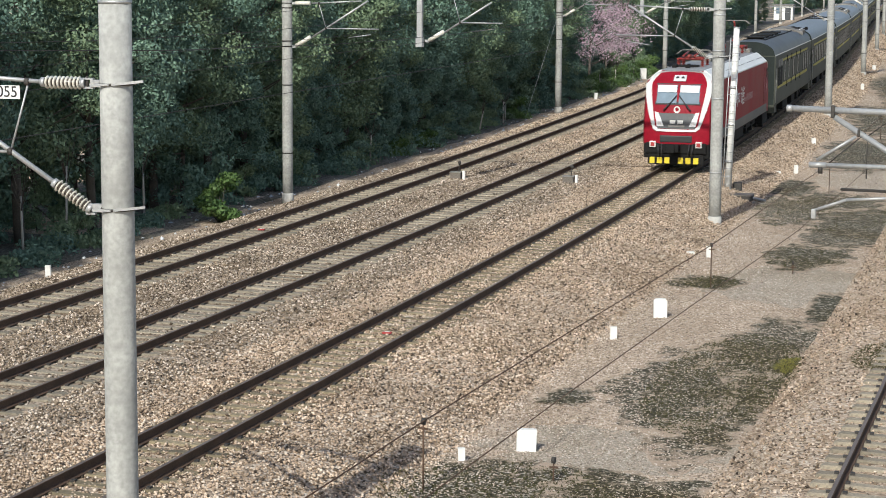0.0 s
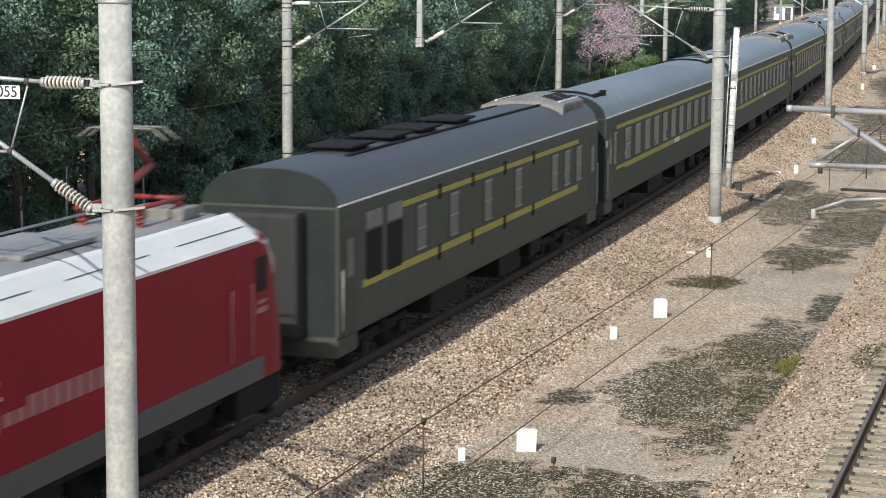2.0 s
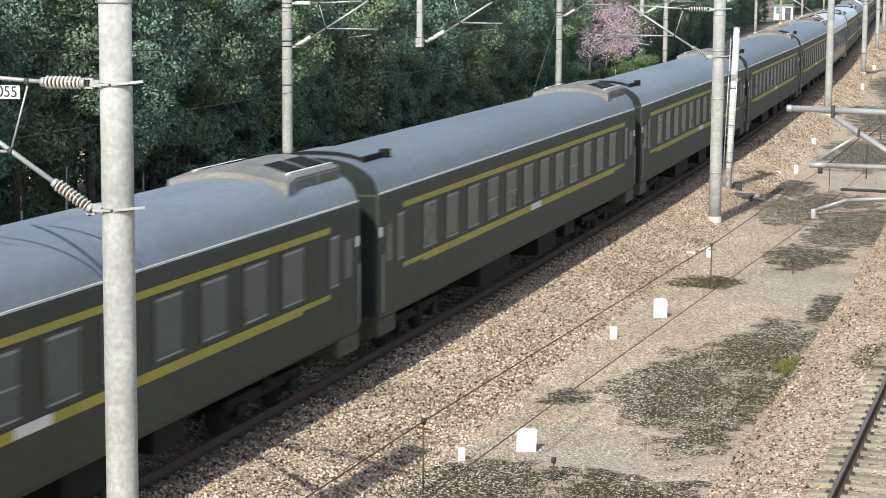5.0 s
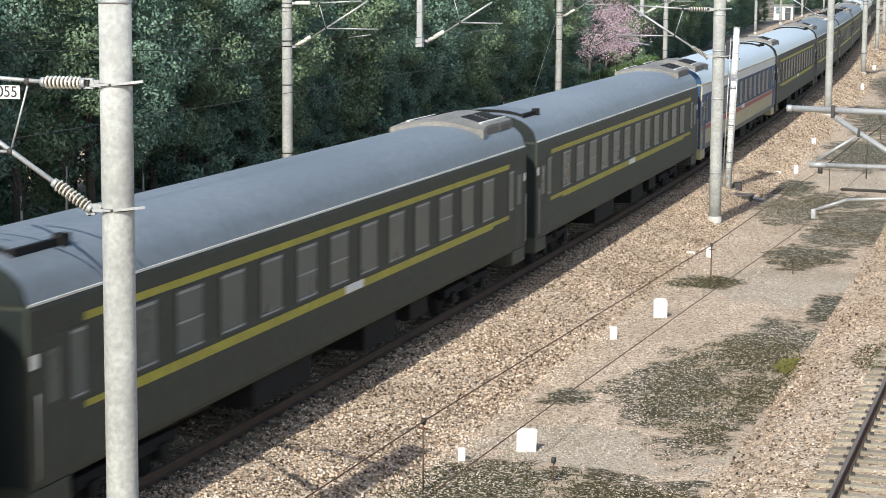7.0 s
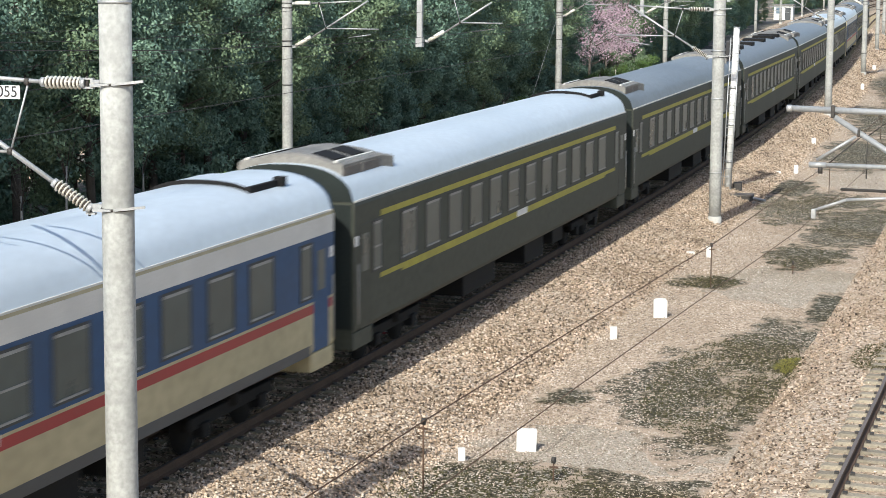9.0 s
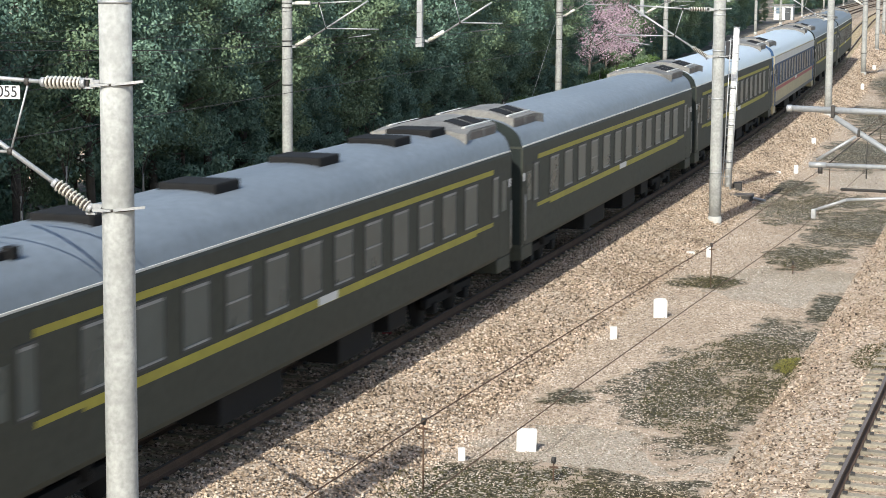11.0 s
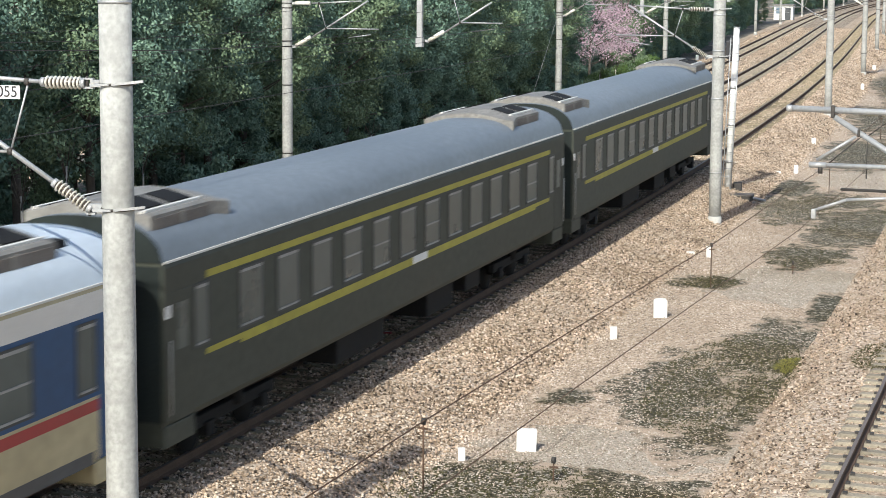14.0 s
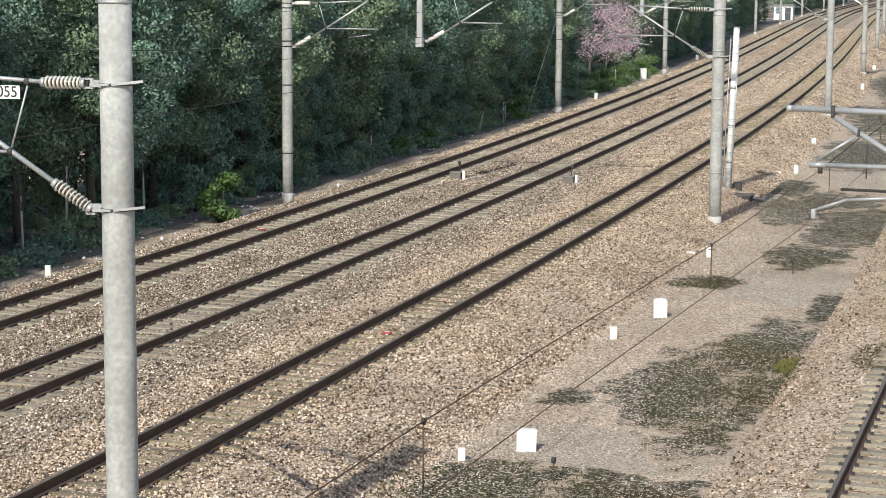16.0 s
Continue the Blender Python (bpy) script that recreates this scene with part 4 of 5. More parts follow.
sleepers()
# ---------------------------------------------------------------- the train
SPEED, FIRST, PITCH = 33.58, -1.8, 26.576
HALF = 12.75
EAVE = 3.60


WINFRAME = mat("dark window rubber", (0.05, 0.052, 0.048), 0.7)
# Sooty end paint, darkened further to hold the shade between cars.
ENDGREEN = mat("sooty shade-darkened green paint", (0.020, 0.027, 0.025), 0.7, 0, 0.4, spec=0.2)


def side_profile():
    """Half section of a carriage from the sill over the roof: (x, z)."""
    pts = [(1.50, 1.02), (1.552, 1.12), (1.552, EAVE - 0.05), (1.52, EAVE + 0.04)]
    for k in range(1, 9):
        a = math.radians(8 + 82 * k / 8)
        pts.append((1.50 * math.cos(a) ** 0.8 if k < 8 else 0.0, EAVE + 0.06 + 0.685 * math.sin(a)))
    return pts


PROFILE = side_profile()


def car_body(parent, body_m, roof_m, half=HALF):
    full_side = [(x, z) for x, z in PROFILE[:4]]
    ring = [(-x, z) for x, z in full_side[::-1]] + full_side
    bm = loft([[(x, y, z) for x, z in ring] for y in (-half, half)])
    part("body", bm, body_m, parent)
    arc = PROFILE[3:]
    ring = [(x, z) for x, z in arc] + [(-x, z) for x, z in arc[-2::-1]]
    ys = [(-half, 0.985), (-half + 0.06, 1.0), (-half + 0.4, 1.0), (0, 1.0), (half - 0.4, 1.0), (half - 0.06, 1.0), (half, 0.985)]
    bm = loft([[(x, y, EAVE + 0.04 + (z - EAVE - 0.04) * k) for x, z in ring] for y, k in ys])
    roof = part("roof", bm, roof_m, parent, smooth=True)
    for sx in (-1, 1):
        part("gutter", a_box(sx * 1.50 - 0.03, sx * 1.50 + 0.05, -half + 0.1, half - 0.1, EAVE + 0.015, EAVE + 0.05), PALE, roof)
    for sy in (-1, 1):
        ys2 = sorted((sy * (half - 0.05), sy * (half + 0.014)))
        part("end_cap", loft([[(x * 1.002, y, EAVE + 0.04 + (z - EAVE - 0.04) * 0.992) for x, z in ring] for y in ys2]), ENDGREEN if body_m == GREENCAR else BLUE, parent)
        part("apron", a_box(-1.54, 1.54, *sorted((sy * half, sy * (half - 1.15))), 0.68, 1.04, 0.03), body_m, parent)
        part("gangway_bellows", a_box(-0.85, 0.85, *sorted((sy * half, sy * (half + 0.52))), 1.1, 3.55, 0.1), RUBBER, parent)
        part("coupler", a_box(-0.18, 0.18, *sorted((sy * half, sy * (half + 0.5))), 0.72, 1.02, 0.04), UNDER, parent)
        bogie(parent, sy * (half - 3.75))
    part("equipment_box", a_box(-1.35, 1.35, -4.6, -1.8, 0.45, 1.05, 0.04), UNDER, parent)
    part("equipment_box", a_box(-1.30, 1.30, 1.2, 3.2, 0.40, 1.05, 0.04), UNDER, parent)
    part("equipment_box", a_box(-1.36, 1.36, 4.0, 5.2, 0.55, 1.05, 0.04), UNDER, parent)
    part("underframe", a_box(-1.2, 1.2, -half + 0.3, half - 0.3, 0.86, 1.06), UNDER, parent)


def bogie(parent, y, wheels=(-1.2, 1.2), r=0.45):
    bm = bmesh.new()
    for sx in (-1, 1):
        box(bm, sx * 1.02 - 0.08, sx * 1.02 + 0.08, y - 1.75, y + 1.75, 0.50, 0.72, 0.03)
        for w in wheels:
            box(bm, sx * 1.05 - 0.12, sx * 1.05 + 0.12, y + w - 0.17, y + w + 0.17, 0.32, 0.58, 0.03)
        rod(bm, (sx * 1.05, y, 0.62), (sx * 1.05, y, 1.0), 0.16, 10)
    box(bm, -1.0, 1.0, y - 0.25, y + 0.25, 0.5, 0.75, 0.02)
    frame_ob = part("bogie", bm, UNDER, parent)
    for w in wheels:
        bm = bmesh.new()
        for sx in (-1, 1):
            lathe(bm, (sx * 0.60, y + w, r), (sx * 0.74, y + w, r), [(0, r + 0.028), (0.25, r + 0.025), (0.3, r), (1, r - 0.01), (1, 0.12)], 24)
        rod(bm, (-0.95, y + w, r), (0.95, y + w, r), 0.08, 10)
        part("wheelset", bm, UNDER, frame_ob)


WIDE = [(-9.3 + 1.691 * i, 1.0) for i in range(12)]
NARROW = [(-11.35, 0.5), (11.35, 0.5)]


def car_windows(parent, sill=2.14, head=3.10, sets=None, closed=(), frame_m=None):
    """Each window is a pane in a shallow frame with a pale top rail; some are split by a rail."""
    for i, (y, w) in enumerate(sets or NARROW[:1] + WIDE + NARROW[1:]):
        for sx in (-1, 1):
            bm = bmesh.new()
            X = sx * 1.552
            t = 0.05
            for y0, y1, z0, z1 in ((y - w / 2 - t, y - w / 2, sill - t, head + t), (y + w / 2, y + w / 2 + t, sill - t, head + t), (y - w / 2, y + w / 2, sill - t, sill), (y - w / 2, y + w / 2, head, head + t)):
                box(bm, *sorted((X - sx * 0.02, X + sx * 0.018)), y0, y1, z0, z1)
            win = part("window", bm, frame_m or WINFRAME, parent)
            part("pane", a_box(*sorted((X - sx * 0.03, X + sx * 0.006)), y - w / 2, y + w / 2, sill, head), PANE, win)
            part("rail", a_box(*sorted((X, X + sx * 0.022)), y - w / 2 + 0.04, y + w / 2 - 0.04, head - 0.04, head + 0.01), DIMRAIL, win)
            part("rail", a_box(*sorted((X, X + sx * 0.022)), y - w / 2 + 0.04, y + w / 2 - 0.04, sill - 0.01, sill + 0.025), DIMRAIL, win)
            if i in closed:
                part("rail", a_box(*sorted((X, X + sx * 0.02)), y - w / 2 + 0.03, y + w / 2 - 0.03, sill + 0.44, sill + 0.475), DIMRAIL, win)


def band(parent, name, y0, y1, z0, z1, m, proud=0.006):
    for sx in (-1, 1):
        part(name, a_box(*sorted((sx * 1.54, sx * (1.552 + proud))), y0, y1, z0, z1), m, parent)


def car_doors(parent, m, half=HALF):
    for sy in (-1, 1):
        for sx in (-1, 1):
            y0, y1 = sorted((sy * (half - 0.28), sy * (half - 1.05)))
            d = part("door", a_box(*sorted((sx * 1.50, sx * 1.558)), y0, y1, 1.06, 3.15, 0.015), m, parent)
            part("pane", a_box(*sorted((sx * 1.52, sx * 1.564)), y0 + 0.2, y1 - 0.2, 2.2, 2.95), PANE, d)
            part("handrail", a_rod((sx * 1.60, sy * (half - 0.15), 1.2), (sx * 1.60, sy * (half - 0.15), 2.4), 0.018, 6), DIMRAIL, parent)


def roof_unit(parent, y, towards):
    """The air conditioner on the roof end: an arched cowl with boxed sides, side grilles and louvred hatches on top."""
    y0, y1 = sorted((y, y - towards * 2.3))
    prof = [(-1.20, 3.80), (-1.20, 4.33), (-1.13, 4.37), (-1.0, 4.37), (-0.5, 4.50), (0.0, 4.545), (0.5, 4.50), (1.0, 4.37), (1.13, 4.37), (1.20, 4.33), (1.20, 3.80)]
    rings = []
    for yy, k in ((y0, 0.93), (y0 + 0.06, 1.0), (y1 - 0.06, 1.0), (y1, 0.93)):
        rings.append([(x * (0.97 + 0.03 * k), yy, 3.95 + (z - 3.95) * k) for x, z in prof])
    unit = part("air_conditioner", loft(rings), AC, parent, "dirty grey roof air conditioner")
    # the end arch that falls to the roof on the carriage side
    ya, yb = (y0 - 0.55, y0 + 0.02) if towards > 0 else (y1 - 0.02, y1 + 0.55)
    low = [(x * 1.08, 3.80 + (z - 3.80) * 0.88) for x, z in prof]
    arch = [[(x, yy, z) for x, z in pr] for yy, pr in ((ya, low if towards > 0 else prof), (yb, prof if towards > 0 else low))]
    part("cowl", loft(arch), AC, unit)
    for sx in (-1, 1):
        g = part("grille", a_box(*sorted((sx * 1.17, sx * 1.212)), y0 + 0.12, y1 - 0.12, 4.07, 4.28, 0.01), DARKBOX, unit)
        part("grille_frame", a_box(*sorted((sx * 1.19, sx * 1.225)), (y0 + y1) / 2 - 0.06, (y0 + y1) / 2 + 0.06, 4.05, 4.30, 0.01), AC, g)
        part("edge_rail", a_box(*sorted((sx * 0.98, sx * 1.05)), y0 + 0.05, y1 - 0.05, 4.36, 4.41, 0.01), PALE, unit)
        for yc, yd in ((y0 + 0.22, (y0 + y1) / 2 - 0.1), ((y0 + y1) / 2 + 0.1, y1 - 0.22)):
            q = [(0.42, 4.532), (0.90, 4.415), (0.89, 4.36), (0.41, 4.46)]
            part("louvre", loft([[(sx * x, yy, z) for x, z in q] for yy in (yc, yd)]), UNDER, unit)


def roof_arc(x, up=0.0):
    """The height of the carriage roof at x, raised by up."""
    return float(np.interp(abs(x), [p[0] for p in PROFILE[:2:-1]], [p[1] for p in PROFILE[:2:-1]])) + up


def roof_walk(parent, y, roof_m):
    """A raised roof panel with a dark edge, a rail along its side and a small bracket."""
    xs = np.linspace(-1.15, 0.92, 15)
    ring = [(x, roof_arc(x, 0.07)) for x in xs] + [(x, roof_arc(x, -0.03)) for x in xs[::-1]]
    panel = part("roof_panel", loft([[(x, yy, z) for x, z in ring] for yy in (y, y + 1.2)]), roof_m, parent)
    edge = [(x, roof_arc(x, 0.078)) for x in xs] + [(x, roof_arc(x, -0.02)) for x in xs[::-1]]
    part("panel_edge", loft([[(x, yy, z) for x, z in edge] for yy in (y - 0.05, y - 0.002)]), UNDER, panel)
    z = roof_arc(0.94)
    part("panel_rail", a_box(0.90, 0.99, y - 0.05, y + 1.25, z - 0.02, z + 0.10, 0.01), UNDER, panel)
    part("bracket", a_box(0.86, 1.06, y + 1.25, y + 1.5, z - 0.03, z + 0.15, 0.02), UNDER, panel)


def carriage(n, livery="green", front="walk", rear="unit", roof=None, sets=None, closed=()):
    label = {"green": "olive green passenger carriage with two yellow stripes and grey roof", "blue": "blue and cream passenger carriage with red stripe and pale roof"}[livery]
    car = empty("carriage", label, "railway carriage", "carriages of the train")
    green = livery == "green"
    car_body(car, GREENCAR if green else CREAM, roof or (CARROOF if green else LIGHTROOF))
    if green:
        band(car, "stripe", -HALF + 1.6, HALF - 1.6, 3.19, 3.31, STRIPE)
        band(car, "stripe", -HALF + 3.0, HALF - 3.0, 1.86, 2.02, STRIPE)
        band(car, "stripe", -HALF + 1.6, -HALF + 3.0, 1.92, 2.02, STRIPE)
        band(car, "stripe", HALF - 3.0, HALF - 1.6, 1.92, 2.02, STRIPE)
    else:
        band(car, "blue_band", -HALF + 0.01, HALF - 0.01, 2.02, 3.22, BLUE, 0.003)
        band(car, "white_band", -HALF + 0.01, HALF - 0.01, 3.22, 3.56, PALE, 0.003)
        band(car, "red_stripe", -HALF + 0.01, HALF - 0.01, 1.80, 1.97, REDSTRIPE, 0.004)
        band(car, "sill_band", -HALF + 1.2, HALF - 1.2, 1.03, 1.22, LOCOGREY, 0.004)
    # Green ends carry the shade of the gap in their colour.
    for sy in (-1, 1):
        part("end_wall", a_box(-1.5, 1.5, *sorted((sy * HALF, sy * (HALF + 0.012))), 1.1, 3.58), ENDGREEN if green else BLUE, car)
    car_windows(car, sets=sets, closed=closed)
    car_doors(car, GREENCAR if green else BLUE)
    band(car, "route_plate", -0.5, 0.5, 1.87, 2.03, WHITE, 0.012)
    for sy in (-1, 1):
        part("number_plate", a_box(1.54, 1.562, *sorted((sy * (HALF - 0.06), sy * (HALF - 0.24))), 2.75, 2.95), WHITE, car)
    for where, sy in ((front, -1), (rear, 1)):
        if where == "unit":
            roof_unit(car, sy * (HALF - 0.25), sy)
        elif where == "inner":
            roof_unit(car, sy * (HALF - 1.6), sy)
            part("roof_bracket", a_box(*sorted((0.75, 1.05)), *sorted((sy * (HALF - 1.5), sy * (HALF - 1.05))), 4.12, 4.30, 0.03), UNDER, car)
        elif where == "walk":
            roof_walk(car, HALF - 2.7 if sy > 0 else -HALF + 0.6, roof or (CARROOF if green else LIGHTROOF))
    return car


GH = 11.1
DARKROOF = mat("sooty dark grey roof paint", (0.055, 0.057, 0.06), 0.5, 0, 0.3, 6, 0.4)


def generator_car():
    """The olive service car behind the locomotive, with long roof ducts and louvres."""
    car = empty("generator_carriage", "olive green service carriage with dark roof ducts and yellow stripes", "railway carriage", "carriages of the train")
    car_body(car, GREENCAR, DARKROOF, GH)
    # The locomotive's shadow on this end is put into its dark paint.
    for sy in (-1, 1):
        part("end_wall", a_box(-1.5, 1.5, *sorted((sy * GH, sy * (GH + 0.012))), 1.1, 3.58), ENDGREEN, car)
    band(car, "stripe", -GH + 2.9, GH - 2.5, 3.19, 3.31, STRIPE)
    band(car, "stripe", -GH + 1.4, GH - 2.5, 1.86, 2.02, STRIPE)
    car_windows(car, sets=[(-GH + 5.2, 0.7), (-GH + 7.6, 0.7), (-GH + 10.4, 0.7), (-GH + 13.2, 0.7), (-GH + 17.0, 0.7), (-GH + 18.4, 0.7), (-GH + 19.8, 0.7)], closed=(0, 1, 2, 3, 4, 5, 6))
    car_doors(car, GREENCAR, GH)
    for y in (-GH + 1.6, -GH + 2.9):
        for sx in (-1, 1):
            part("louvre", a_box(*sorted((sx * 1.53, sx * 1.565)), y, y + 0.95, 1.98, 2.95, 0.01), UNDER, car)
            part("vent_panel", a_box(*sorted((sx * 1.53, sx * 1.565)), y, y + 0.95, 3.0, 3.35, 0.01), AC, car)
    for y in (-GH + 6.4, -GH + 9.0, -GH + 11.8, -GH + 14.6):
        for z in (1.72, 3.08):
            for sx in (-1, 1):
                part("bracket", a_box(*sorted((sx * 1.54, sx * 1.58)), y, y + 0.16, z, z + 0.34, 0.01), UNDER, car)
    for x, y0, y1 in ((0.55, -GH + 3.0, GH - 2.5), (1.0, -GH + 3.0, GH - 3.5), (-0.6, -GH + 3.0, GH - 4)):
        k = int((y1 - y0) / 3.2)
        for i in range(k):
            a = y0 + (y1 - y0) * i / k
            z = 4.34 - 0.25 * x * x
            part("roof_duct", a_box(x - 0.06, x + 0.06, a, a + (y1 - y0) / k - 0.12, z - 0.05, z + 0.09, 0.02), UNDER, car)
    for y in (-GH + 3.6, -GH + 6.2, -GH + 8.4, -GH + 11.2):
        v = part("ventilator", a_box(-0.5, 0.35, y, y + 1.3, 4.28, 4.42, 0.03), UNDER, car)
        part("cap", a_box(-0.65, 0.5, y - 0.1, y + 1.4, 4.42, 4.48, 0.02), UNDER, v)
    roof_unit(car, GH - 0.6, 1)
    return car


def strokes(name, parent, shape, x, y, z, size, tall, m):
    """Raised brush strokes on the locomotive side; shape is pairs of points on a unit square."""
    for sx in (-1, 1):
        bm = bmesh.new()
        for x0, z0, x1, z1, w in shape:
            a, b = Vector((0, x0, z0)), Vector((0, x1, z1))
            d = (b - a).normalized() * w / 2
            nrm = Vector((0, -d.z, d.y))
            q = [a - nrm - d, b - nrm + d, b + nrm + d, a + nrm - d]
            pts = [Vector((sx * x, y + sx * (p.y - 0.5) * size, z + p.z * tall)) for p in q]
            lo = [bm.verts.new(p) for p in pts]
            hi = [bm.verts.new(p + Vector((sx * 0.006, 0, 0))) for p in pts]
            bm.faces.new(hi)
            for i in range(4):
                bm.faces.new((lo[i], lo[(i + 1) % 4], hi[(i + 1) % 4], hi[i]))
        bmesh.ops.recalc_face_normals(bm, faces=bm.faces)
        part(name, bm, m, parent)


HE = [(0.36, 0.96, 0.12, 0.84, 0.08), (0.02, 0.66, 0.5, 0.70, 0.08), (0.26, 0.9, 0.26, 0.02, 0.09), (0.25, 0.62, 0.02, 0.25, 0.08), (0.28, 0.6, 0.46, 0.42, 0.08), (0.60, 0.66, 0.60, 0.2, 0.09), (0.60, 0.68, 0.92, 0.7, 0.08), (0.92, 0.7, 0.9, 0.22, 0.09), (0.6, 0.26, 0.9, 0.28, 0.08)]
XIE = [(0.1, 0.95, 0.22, 0.82, 0.09), (0.02, 0.64, 0.24, 0.66, 0.08), (0.22, 0.66, 0.2, 0.1, 0.09), (0.2, 0.1, 0.34, 0.24, 0.08), (0.42, 0.95, 0.42, 0.52, 0.08), (0.42, 0.76, 0.6, 0.78, 0.07), (0.42, 0.54, 0.62, 0.62, 0.07), (0.72, 0.97, 0.72, 0.56, 0.08), (0.72, 0.56, 0.97, 0.58, 0.07), (0.92, 0.86, 0.74, 0.74, 0.07), (0.66, 0.52, 0.54, 0.42, 0.07), (0.46, 0.42, 0.46, 0.0, 0.08), (0.46, 0.42, 0.88, 0.44, 0.07), (0.88, 0.44, 0.88, 0.0, 0.08), (0.46, 0.22, 0.86, 0.23, 0.07), (0.46, 0.02, 0.88, 0.03, 0.07)]

LOCO_LEN = 20.6


def nose_x(z):
    return 1.53 if z < 3.40 else 1.53 - 1.3 * (z - 3.40)


def nose_y(z):
    """How far the cab front leans back at that height."""
    return float(np.interp(z, [1.5, 2.0, 2.56, 2.95, 3.26, 3.42, 3.55, 3.68, 3.80], [0.0, 0.09, 0.24, 0.41, 0.59, 0.75, 0.92, 1.10, 1.32]))


def locomotive():
    loco = empty("electric_locomotive", "crimson red electric locomotive with white outlines and grey roof", "locomotive")
    h = LOCO_LEN / 2
    zs = [1.0, 1.2, 1.5, 1.9, 2.3, 2.7, 3.05, 3.26, 3.40, 3.46, 3.55, 3.68, 3.80]
    # lower red shell: rings climb in height, plan rounded at both cabs
    rings = []
    for z in zs:
        hw = nose_x(z)
        yb = nose_y(z)
        plan = []
        for sgn in (-1, 1):
            row = [(-hw, h - 0.75 - yb), (-hw + 0.015, h - 0.32 - yb), (-hw + 0.10, h - 0.15 - yb), (-hw + 0.5, h - 0.035 - yb), (0, h - yb), (hw - 0.5, h - 0.035 - yb), (hw - 0.10, h - 0.15 - yb), (hw - 0.015, h - 0.32 - yb), (hw, h - 0.75 - yb)]
            plan += [(x * -sgn * -1 if sgn > 0 else x, y * sgn) for x, y in (row if sgn < 0 else row[::-1])]
        rings.append([(x, y, z) for x, y in plan])
    part("body", loft(rings), RED, loco, smooth=True)
    # white sloping shoulders and the roof deck
    body_h = h - 1.42
    for sx in (-1, 1):
        bm = loft([[(sx * 1.538, y, 3.39), (sx * 1.542, y, 3.44), (sx * 1.06, y, 3.81), (sx * 0.96, y, 3.845), (sx * 0.9, y, 3.3)] for y in (-body_h, -body_h + 0.4, body_h - 0.4, body_h)])
        sh = part("shoulder_panel", bm, LOCOWHITE, loco, "white sloping shoulder panel")
        for i in range(5):
            y = -8.2 + 3.6 * i
            part("hatch_edge", a_box(*sorted((sx * 1.29, sx * 1.31)), y, y + 2.6, 3.628, 3.64), AC, sh)
    bm = loft([[(-0.97, y, 3.4), (-0.97, y, 3.84 - d), (-0.6, y, 3.90 - d), (0.6, y, 3.90 - d), (0.97, y, 3.84 - d), (0.97, y, 3.4)] for y, d in ((-h + 1.30, 0.10), (-h + 1.9, 0.01), (0, 0), (h - 1.9, 0.01), (h - 1.30, 0.10))])
    roof = part("roof", bm, ROOFGREY, loco)
    # side skirt
    for sx in (-1, 1):
        part("sill", a_box(*sorted((sx * 1.40, sx * 1.538)), -h + 1.1, h - 1.1, 1.0, 1.40, 0.02), LOCOGREY, loco)
        for sy in (-1, 1):
            part("cab_skirt", a_box(*sorted((sx * 1.05, sx * 1.46)), *sorted((sy * (h - 0.15), sy * (h - 2.1))), 0.42, 1.1, 0.06), UNDER, loco)
            yy = sy * (h - 1.2)
            d = part("cab_side_window", a_box(*sorted((sx * 1.50, sx * 1.542)), yy - 0.24, yy + 0.24, 2.5, 3.1, 0.02), SIDEGLASS, loco)
            part("cab_door", a_box(*sorted((sx * 1.50, sx * 1.538)), *sorted((sy * (h - 1.75), sy * (h - 2.42))), 1.42, 3.2, 0.02), RED, loco)
            for k in (1.66, 2.52):
                part("grab_rail", a_rod((sx * 1.57, sy * (h - k), 1.5), (sx * 1.57, sy * (h - k), 2.7), 0.016, 6), PALERED, loco)
            part("number_plate", a_box(*sorted((sx * 1.50, sx * 1.536)), *sorted((sy * (h - 0.95), sy * (h - 1.4))), 2.14, 2.24), PALERED, loco)
            part("number_plate", a_box(*sorted((sx * 1.50, sx * 1.536)), *sorted((sy * (h - 1.0), sy * (h - 1.35))), 2.30, 2.36), PALERED, loco)
    for sy in (-1, 1):
        cab_front(loco, sy, h)
    strokes("lettering", loco, HE, 1.534, -1.85, 1.98, 1.26, 0.74, WHITE)
    strokes("lettering", loco, XIE, 1.534, -0.28, 1.98, 1.30, 0.74, WHITE)
    for i in range(9):
        for sx in (-1, 1):
            part("lettering_bar", a_box(*sorted((sx * 1.52, sx * 1.538)), *sorted((sx * (0.48 + i * 0.33), sx * (0.70 + i * 0.33))), 2.02, 2.32 if i > 1 else 2.20), PALERED, loco)
    # running gear
    for sy in (-1, 1):
        bogie(loco, sy * 6.2, (-2.1, 0, 2.1), 0.60)
    part("transformer", a_box(-1.25, 1.25, -2.4, 2.4, 0.35, 1.0, 0.06), UNDER, loco)
    part("underframe", a_box(-1.2, 1.2, -h + 0.6, h - 0.6, 0.75, 1.05), UNDER, loco)
    roof_gear(loco, h)
    return loco


